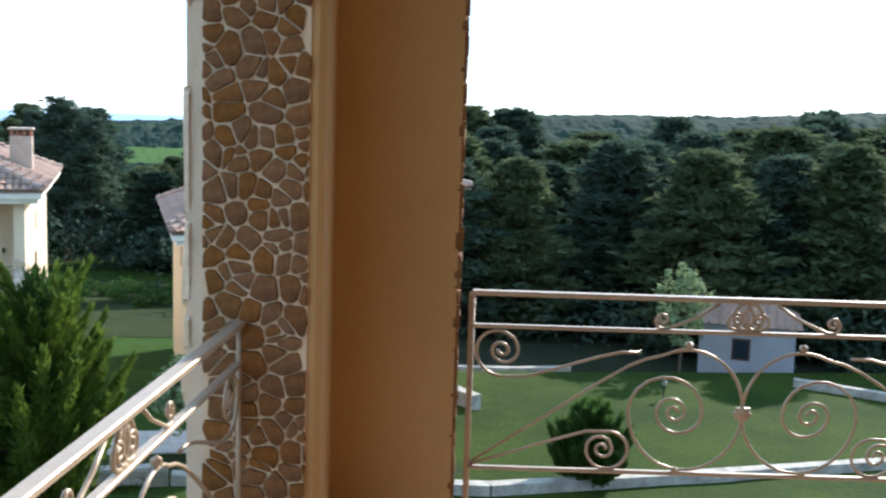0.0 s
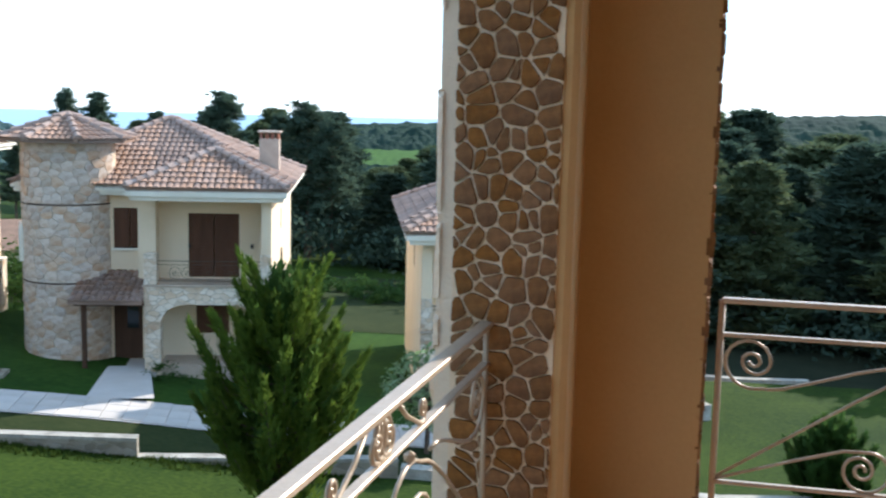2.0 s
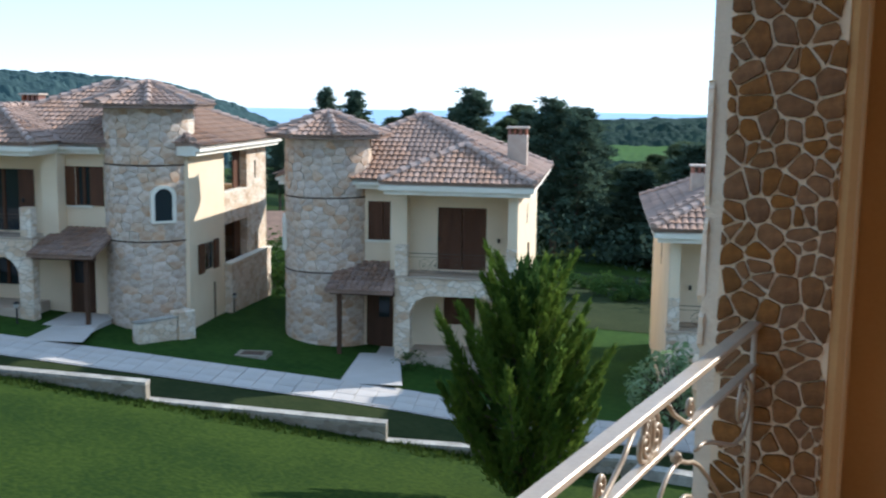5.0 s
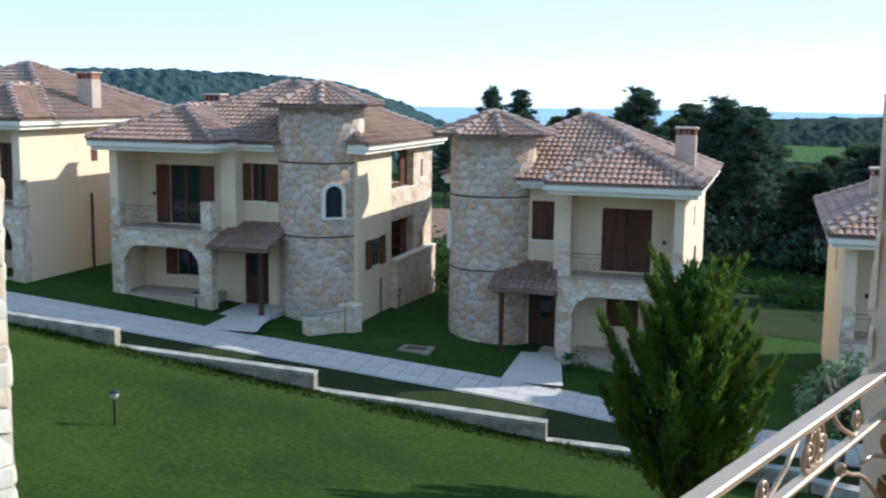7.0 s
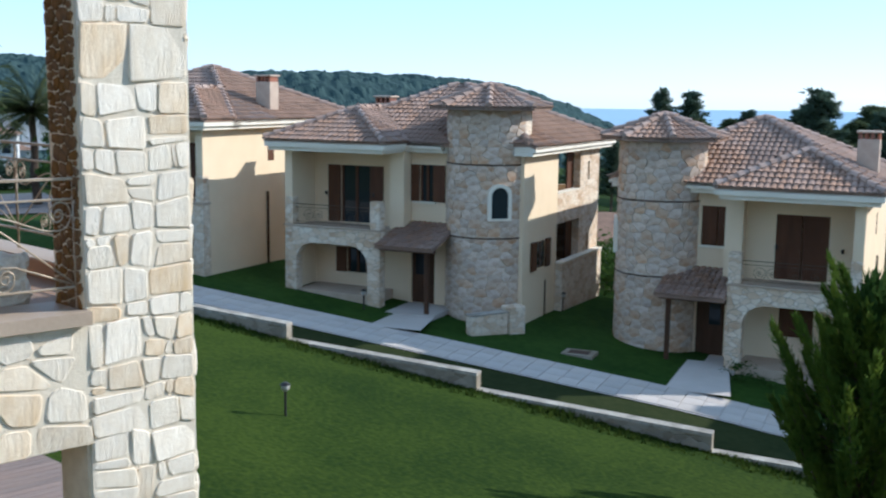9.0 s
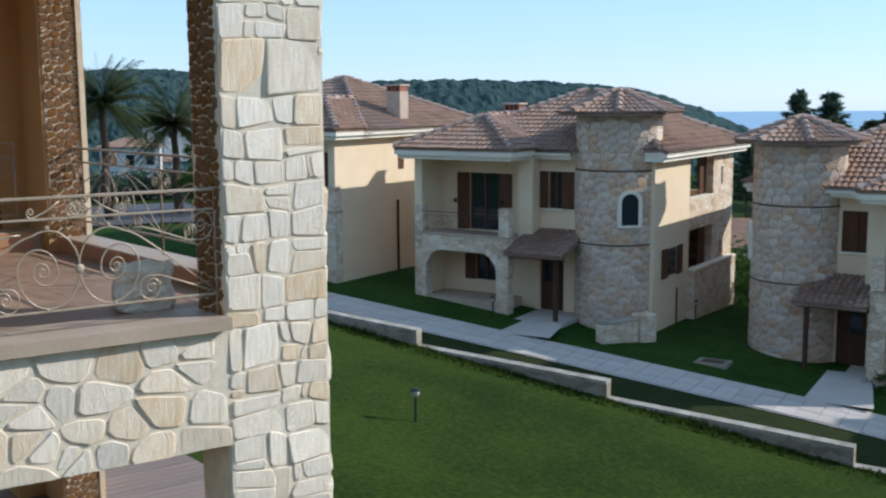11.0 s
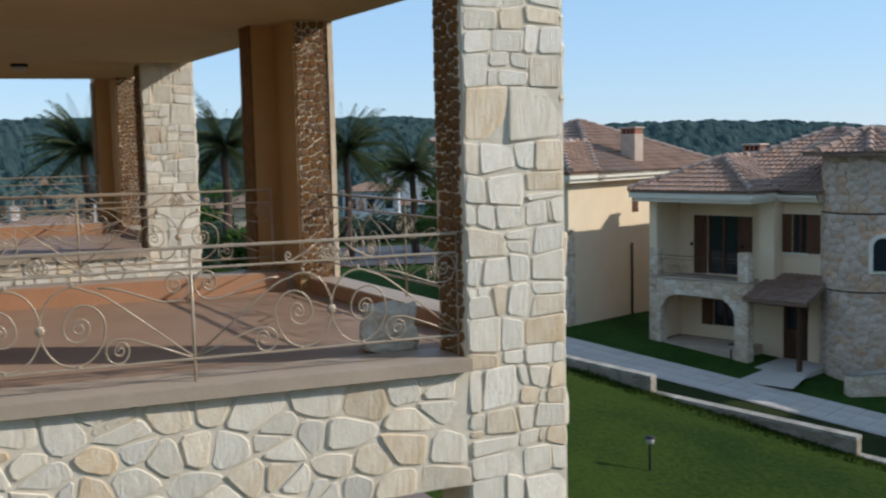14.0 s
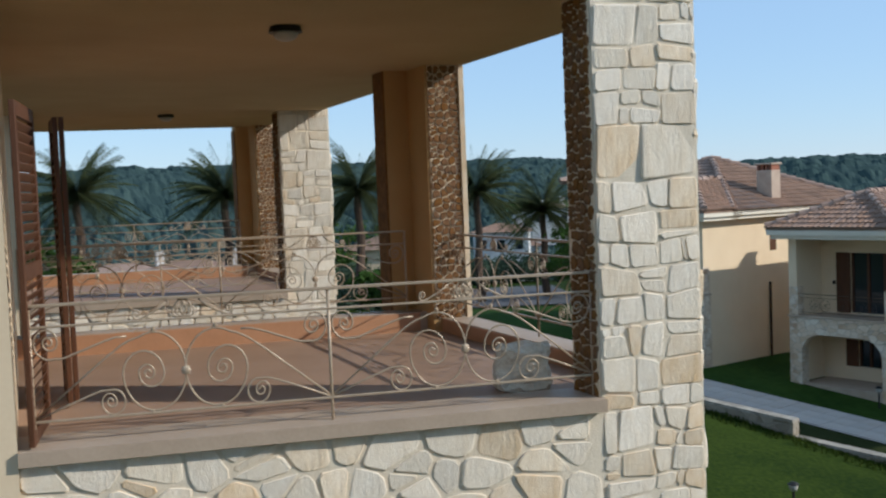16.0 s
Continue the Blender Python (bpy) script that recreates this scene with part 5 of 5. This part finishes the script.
# taller single pines that stand over the villas' roofs
for azd, d, el, wide in ((19.6, 76, -0.1, 1.35), (18.3, 74, -0.9, 1.1), (20.9, 79, -0.7, 1.0), (23.9, 80, 0.35, 1.15), (24.9, 82, -0.5, 0.8), (30.25, 95, 0.2, 0.95), (31.75, 97, 0.3, 0.95), (27.4, 96, -0.7, 0.9), (34.2, 78, -2.3, 1.1), (36.0, 84, -2.2, 1.2), (33.0, 86, -2.0, 1.0)):
    az = radians(azd)
    x, y = -d * math.sin(az), d * math.cos(az)
    z = ground_z(x, y)
    pine(x, y, z, count, (1.62 - z + d * math.tan(radians(el))) / 13, wide * 1.15, "tall open-crowned pine standing over the villas", OPEN_PINES)
    count += 1


# grass: tufts on the lawn, taller along the garden wall
r3 = random.Random(91)
v, f = [], []
for i in range(1300):
    s, q = r3.uniform(-26, 2), r3.gauss(26.42, 0.05)
    x, y = sq(s, min(q, 26.47))
    z = ground_z(x, y)
    tall = r3.uniform(0.05, 0.2) * (0.5 + abs(noise.noise((x, y, 2))))
    for _ in range(3):
        a = r3.uniform(0, 6.283)
        c = Vector((x + r3.gauss(0, 0.06), y + r3.gauss(0, 0.06), z - 0.02))
        side = Vector((math.cos(a), math.sin(a), 0)) * 0.035
        o = len(v)
        v += [c - side, c + side, c + Vector((r3.gauss(0, 0.05), r3.gauss(0, 0.05), tall))]
        f.append((o, o + 1, o + 2))
tagged(new("grass_tufts", crown_mesh("grass_tufts", v, f, M_BLADES)), "uncut grass tufts along the garden wall", "grass", kind="stuff")


# ---- distance ----
def ridge(name, label, az0, az1, dist, el, base, mat, seed, clump=0.0045, steps=620, rows_n=44):
    """A wooded ridge far off, its canopy lumpy. el: its height above the eye over the angle, in degrees."""
    bm = bmesh.new()
    rows = []
    for i in range(steps + 1):
        azd = az0 + (az1 - az0) * i / steps
        a = radians(azd)
        crest = 1.62 + dist * math.tan(radians(el(azd)))
        col = []
        for k in range(rows_n + 1):
            t = k / rows_n
            d = dist * (0.7 + 0.36 * t)
            hk = math.sin(min(1.0, t * 1.2) * math.pi / 2) * (1 if t < 0.84 else 1 - (t - 0.84) * 3)
            p = (-d * math.sin(a) / (dist * 0.018), d * math.cos(a) / (dist * 0.018), seed)
            lump = abs(noise.noise(p)) + 0.6 * abs(noise.noise((p[0] * 2.3, p[1] * 2.3, seed + 3)))
            roll = noise.noise((p[0] * 0.12, p[1] * 0.12, seed + 7))
            col.append(bm.verts.new((-d * math.sin(a), d * math.cos(a), base + (crest - base) * hk + dist * clump * (1.3 * lump - 0.6) + dist * 0.006 * roll * (1 - t))))
        rows.append(col)
    for a, b in zip(rows, rows[1:]):
        for k in range(rows_n):
            bm.faces.new((a[k], a[k + 1], b[k + 1], b[k]))
    return tagged(finish(name, bm, mat), label, "hill", kind="structure")


def lerp_table(rows):
    def f(x):
        for (a, p), (b, q) in zip(rows, rows[1:]):
            if x <= b:
                return p + (q - p) * max(0, (x - a) / (b - a))
        return rows[-1][1]
    return f


ridge("backdrop_hill", "far wooded hills, haze tinted into their blue-green colour", 34, 130, 900,
      lerp_table([(34, -1.6), (36.5, -0.6), (39, 0.3), (44, 0.85), (50, 0.95), (56, 0.9), (64, 1.5), (75, 1.6), (86, 1.9), (95, 1.3), (130, 1.2)]), -70, M_HAZY_HILL, 3)
ridge("backdrop_hill", "far wooded rise beyond the pines", -50, 20, 420,
      lerp_table([(-50, 1.2), (-22, 0.5), (-15, 0.0), (-8, -0.1), (0, -0.5), (20, -1.2)]), -40, M_WOODS, 8, 0.0030)
ridge("backdrop_wood", "low dark woods below the sea", 8, 42, 330,
      lerp_table([(8, -1.2), (15, -1.2), (20, -1.6), (28, -1.9), (34, -1.8), (42, -1.4)]), -40, M_WOODS, 12)


ridge("backdrop_wood", "dark woods in the hollow behind the villas", 27, 64, 150, lerp_table([(27, -3.4), (40, -3.0), (64, -3.2)]), -16, M_HAZY_HILL, 15, 0.014, 420, 34)
ridge("backdrop_wood", "wooded slope beyond the terraces", 60, 104, 260, lerp_table([(60, -1.0), (72, -0.6), (80, -1.2), (88, -0.5), (104, -0.6)]), -22, M_HAZY_HILL, 16, 0.009, 520, 44)


def hill_field(az0, az1, d0, d1, el0, el1, label):
    """A grass field on a far slope, seen through a dip in the wood."""
    bm = bmesh.new()
    rows = []
    for k in range(7):
        t = k / 6
        d, el = d0 + (d1 - d0) * t, radians(el0 + (el1 - el0) * t)
        row = []
        for i in range(25):
            a = radians(az0 + (az1 - az0) * i / 24 + 0.12 * math.sin(k * 1.7 + i * 0.4))
            row.append(bm.verts.new((-d * math.sin(a), d * math.cos(a), 1.62 + d * math.tan(el) + 0.3 * noise.noise((i * 0.5, k * 0.7, 2)))))
        rows.append(row)
    for a, b in zip(rows, rows[1:]):
        for i in range(24):
            bm.faces.new((a[i], a[i + 1], b[i + 1], b[i]))
    tagged(finish("field", bm, M_FIELD, smooth=True), label, "field", kind="structure")


hill_field(13.6, 16.8, 190, 226, -3.3, -2.5, "bright green field on the slope below far woods")
hill_field(61.5, 66.0, 172, 180, -1.25, -0.75, "small green field below far white houses")


# ---- palms and far houses beyond the terraces ----
def palm(x, y, z, h, seed):
    rnd = random.Random(seed)
    tree = tagged(empty("palm_tree", pose(x, y, z)), "tall date palm with stiff feather fronds", "palm tree", "palms")
    bm = bmesh.new()
    pts = [(0.1 * math.sin(k), 0.1 * math.cos(k * 1.3), h * k / 8) for k in range(9)]
    tube(bm, pts, [0.27 - 0.01 * k + (0.04 if k % 2 else 0) for k in range(9)], 9)
    part("trunk", bm, M_BARK, tree)
    for i in range(84):
        a, up = i * 2.399, rnd.uniform(-0.8, 1.45)
        L = rnd.uniform(2.9, 4.0)
        v, f = [], []
        for k in range(34):
            t = k / 33
            r = L * t * math.cos(up * (1 - t * 0.2))
            zz = h + L * t * math.sin(up) - (0.13 + 0.32 * math.cos(up)) * t * t * L
            c = Vector((math.cos(a) * r, math.sin(a) * r, zz))
            side = Vector((-math.sin(a), math.cos(a), 0))
            w = 0.55 * math.sin(math.pi * min(1, 0.15 + t * 0.85)) + 0.04
            for sgn in (-1, 1):
                o = len(v)
                fwd = Vector((math.cos(a), math.sin(a), -0.25)) * 0.22
                v += [c - fwd * 0.12, c + Vector((0, 0, 0.03)) + fwd * 0.32, c + side * sgn * w + fwd * 1.6 + Vector((0, 0, -0.3 * w + rnd.uniform(-0.08, 0.08)))]
                f.append((o, o + 1, o + 2))
        o2 = new("frond", crown_mesh("frond", v, f, M_LEAF_PALM))
        o2.parent = tree


for azd, d, el, sd in ((73.99, 62, 0.25, 1), (80.94, 64, 0.22, 2), (88.3, 64, 0.5, 4), (67.6, 70, -0.1, 3), (64.1, 74, -1.2, 5)):
    az = radians(azd)
    x, y = -d * math.sin(az), d * math.cos(az)
    z = ground_z(x, y)
    palm(x, y, z, 1.62 - z + d * math.tan(radians(el)), sd)


def far_house(azd, d, z, w, dp, h, wallm, turn, label, rise=1.6):
    az = radians(azd)
    home = tagged(empty("far_house", pose(-d * math.sin(az), d * math.cos(az), z, 0, 0, turn)), label, "house", "far houses")
    part("wall", block(-w / 2, w / 2, -dp / 2, dp / 2, -3, h), wallm, home)
    bm = bmesh.new()
    c = [bm.verts.new(p) for p in ((-w / 2 - 0.5, -dp / 2 - 0.5, h), (w / 2 + 0.5, -dp / 2 - 0.5, h), (w / 2 + 0.5, dp / 2 + 0.5, h), (-w / 2 - 0.5, dp / 2 + 0.5, h), (-w / 2 + dp / 2, 0, h + rise), (w / 2 - dp / 2, 0, h + rise))]
    for q in ((0, 1, 5, 4), (1, 2, 5), (2, 3, 4, 5), (3, 0, 4), (3, 2, 1, 0)):
        bm.faces.new([c[k] for k in q])
    part("roof", bm, M_TILE, home)
    for k in range(3):
        u = -w / 3 + w / 3 * k
        part("window", block(u - 0.45, u + 0.45, -dp / 2 - 0.03, -dp / 2, h - 2.1, h - 0.9), M_GLASS, home)
    part("chimney", block(w * 0.28, w * 0.28 + 0.7, -0.4, 0.4, h, h + rise + 0.8), M_WHITEWASH, home)
    return home


far_house(66.2, 130, -8.2, 6.6, 5, 4.6, M_WHITEWASH, 62, "white villa with a red tiled roof", 1.0)
far_house(64.9, 138, -9.2, 4, 4, 3.4, M_WHITEWASH, 62, "small white annex with a tiled roof", 0.7)
far_house(72.4, 95, -7.6, 7, 6, 4.4, M_CREAM, 70, "low villa with a tiled roof among trees", 1.2)
far_house(82.8, 95, -8.7, 12, 9, 3.6, M_CREAM, 80, "low villa with a broad tiled roof", 1.6)
far_house(86.2, 102, -9.0, 11, 9, 3.6, M_CREAM, 95, "low villa with a broad tiled roof", 1.6)
far_house(80.0, 104, -9.2, 11, 9, 3.6, M_CREAM, 70, "low villa with a broad tiled roof", 1.6)
far_house(34.6, 60, -10.2, 9, 7, 4.2, M_WHITEWASH, 30, "villa behind the others with a tiled roof", 1.1)
far_house(63.6, 168, -4.4, 6, 5, 2.6, M_WHITEWASH, 70, "far white house on the wooded slope", 1.0)
far_house(64.6, 170, -4.6, 5, 4, 2.4, M_WHITEWASH, 50, "far white house on the wooded slope", 0.9)
for azd, d, r, h, sd in ((70.5, 66, 2.4, 3.6, 61), (72.5, 58, 2.0, 3.2, 62), (61.5, 70, 3.0, 5.5, 64), (77.5, 70, 2.4, 3.0, 65), (89.8, 62, 2.6, 3.6, 66), (91, 70, 3, 4.5, 67), (58.5, 75, 3.4, 6, 68), (76, 90, 4, 6, 69), (62.6, 82, 2.4, 3.6, 70), (74.5, 95, 4, 7, 71)):
    az = radians(azd)
    broad_tree(-d * math.sin(az), d * math.cos(az), h, r, sd, "dark garden shrub tree beyond the terraces", M_LEAF_BUSH, 40, 0.4, 0.12, None, 22)
road = bmesh.new()
rows = []
for k in range(13):
    d = 62 + 3.2 * k
    row = []
    for i in range(7):
        a = radians(62.2 + 0.25 * k * 0.5 + 6.2 * i / 6)
        x, y = -d * math.sin(a), d * math.cos(a)
        row.append(road.verts.new((x, y, ground_z(x, y) + 0.12)))
    rows.append(row)
for a, b in zip(rows, rows[1:]):
    for i in range(6):
        road.faces.new((a[i], a[i + 1], b[i + 1], b[i]))
tagged(finish("road", road, M_ROAD), "grey asphalt lane beyond the terraces", "road", kind="structure")
r4 = random.Random(19)
belt = []
for i in range(150):
    azd, d = r4.uniform(57, 93), r4.uniform(74, 135)
    if not (61.5 < azd < 69.5 and d < 128) and not (78 < azd < 89 and d < 112):
        belt.append((-d * math.sin(radians(azd)), d * math.cos(radians(azd))))
belt += [(-d * math.sin(radians(a)), d * math.cos(radians(a))) for a, d in ((64.0 + 0.33 * i, 116 + 3 * (i % 3)) for i in range(15))]
undergrowth("scrub", "olive-green scrub and low trees round the far houses", belt, 3.4, 0.45, M_LEAF_DARK, 23, 60)
near = []
for i in range(26):
    azd, d = r4.uniform(69.5, 78), r4.uniform(54, 80)
    near.append((-d * math.sin(radians(azd)), d * math.cos(radians(azd))))
undergrowth("scrub", "green garden shrubs below the palms", near, 1.1, 0.24, M_LEAF_DARK, 29, 50)

# ---- outhouse, kerb path and small things on the lawn ----
hx, hy = 15.1, 51.7
hz = -10.75
hut = tagged(empty("outhouse", pose(hx, hy, hz, 0, 0, -16)), "small whitewashed outhouse with a brown tiled roof", "outhouse")
part("wall", block(-2.2, 2.2, -2, 2, -1, 2.6), M_GREY_WALL, hut)
bm = bmesh.new()
c = [bm.verts.new(p) for p in ((-2.5, -2.3, 2.6), (2.5, -2.3, 2.6), (2.5, 2.3, 2.6), (-2.5, 2.3, 2.6), (-0.7, 0, 3.6), (0.7, 0, 3.6))]
for q in ((0, 1, 5, 4), (1, 2, 5), (2, 3, 4, 5), (3, 0, 4), (3, 2, 1, 0)):
    bm.faces.new([c[k] for k in q])
part("roof", bm, M_TILE, hut)
for k in range(11):
    u = -2.2 + k * 0.44
    t = min(1.0, (2.5 - abs(u)) / 1.8)
    bm = bmesh.new()
    tube(bm, [(u, -2.33, 2.62), (u, -2.3 + 2.3 * t, 2.62 + t)], 0.06, 6)
    part("tile_row", bm, M_TILE, hut)
hut_pane = part("window", block(-0.6, 0.1, -2.04, -2.0, 0.95, 1.85), M_GLASS, hut)
part("window_frame", block(-0.68, 0.18, -2.03, -1.99, 0.87, 1.93), M_WOOD, hut_pane)


def low_wall(points, up, label):
    wall = tagged(empty("low_wall"), label, "garden wall", kind="structure")
    for (x0, y0), (x1, y1) in zip(points, points[1:]):
        n = Vector((y0 - y1, x1 - x0, 0)).normalized() * 0.2
        z0, z1 = ground_z(x0, y0), ground_z(x1, y1)
        bm = bmesh.new()
        ring = [(x0 + n.x, y0 + n.y, z0), (x0 - n.x, y0 - n.y, z0), (x1 - n.x, y1 - n.y, z1), (x1 + n.x, y1 + n.y, z1)]
        lo, hi = [bm.verts.new((x, y, z - 1)) for x, y, z in ring], [bm.verts.new((x, y, z + up)) for x, y, z in ring]
        bm.faces.new(lo[::-1]), bm.faces.new(hi)
        for k in range(4):
            bm.faces.new((lo[k], lo[(k + 1) % 4], hi[(k + 1) % 4], hi[k]))
        part("wall_length", bm, M_COPING, wall)


low_wall([sq(2.6, 26.75), sq(6.5, 25.9), sq(10.5, 24.8), sq(17.5, 25.3), sq(24.8, 26.0), sq(45, 27.5)], 0.3, "low pale-topped wall curving across the lawn")
low_wall([(0.5, 38.0), (1.35, 36.9)], 0.55, "low stone wall ending on the lawn")
low_wall([(0.6, 46.4), (3.4, 46.9), (5.9, 47.2)], 0.45, "low stone wall at the top of the lawn")
low_wall([(15.5, 45.6), (19.0, 44.2), (24.0, 42.5)], 0.35, "rough stone wall beside the outhouse")


def garden_lamp(x, y):
    thing = tagged(empty("garden_lamp", pose(x, y, ground_z(x, y))), "short black garden bollard lamp with a round head", "garden lamp", "garden lamps")
    part("pole", cyl(bmesh.new(), 0, 0, -0.1, 0.62, 0.03, 0.03, 8), M_LAMP, thing)
    bm = bmesh.new()
    bmesh.ops.create_uvsphere(bm, u_segments=12, v_segments=8, radius=0.1, matrix=Matrix.Translation((0, 0, 0.68)))
    part("globe", bm, M_FROST, thing, smooth=True)
    part("cap", cyl(bmesh.new(), 0, 0, 0.74, 0.8, 0.13, 0.05, 12), M_LAMP, thing)


garden_lamp(-18.95, 14.74)
garden_lamp(8.84, 40.94)
for u, v in ((-28.74, 26.23), (-25.2, 33.75)):
    garden_lamp(u, v)
# drain cover beside the path and stub wall beside the tower
bm = bmesh.new()
block(-0.55, 0.55, -0.4, 0.4, -0.3, 0.1, 0.0, bm)
cover = finish("drain_cover", bm, M_WALL_STONE)
cover.matrix_world = pose(-21.0, 29.1, ground_z(-21.0, 29.1), 0, 0, 20)
tagged(cover, "rectangular stone drain surround in the grass", "drain cover")
part("lid", block(-0.36, 0.36, -0.22, 0.22, 0.1, 0.115), M_BEAM, cover)
stub = finish("stub_wall", block(-0.2, 0.2, -1.0, 0.55, -0.9, 0.75, 0.03), M_HOUSE_STONE)
part("coping", block(-0.22, 0.22, -1.02, 0.57, 0.75, 0.8), M_COPING, stub)
part("end_pier", block(-0.3, 0.3, 0.56, 1.25, -0.9, 0.95, 0.03), M_HOUSE_STONE, stub)
stub.matrix_world = pose(-24.25, 28.3, ground_z(-24.25, 28.3), 0, 0, -15)
tagged(stub, "short stone wall beside the villa's tower", "stone wall")
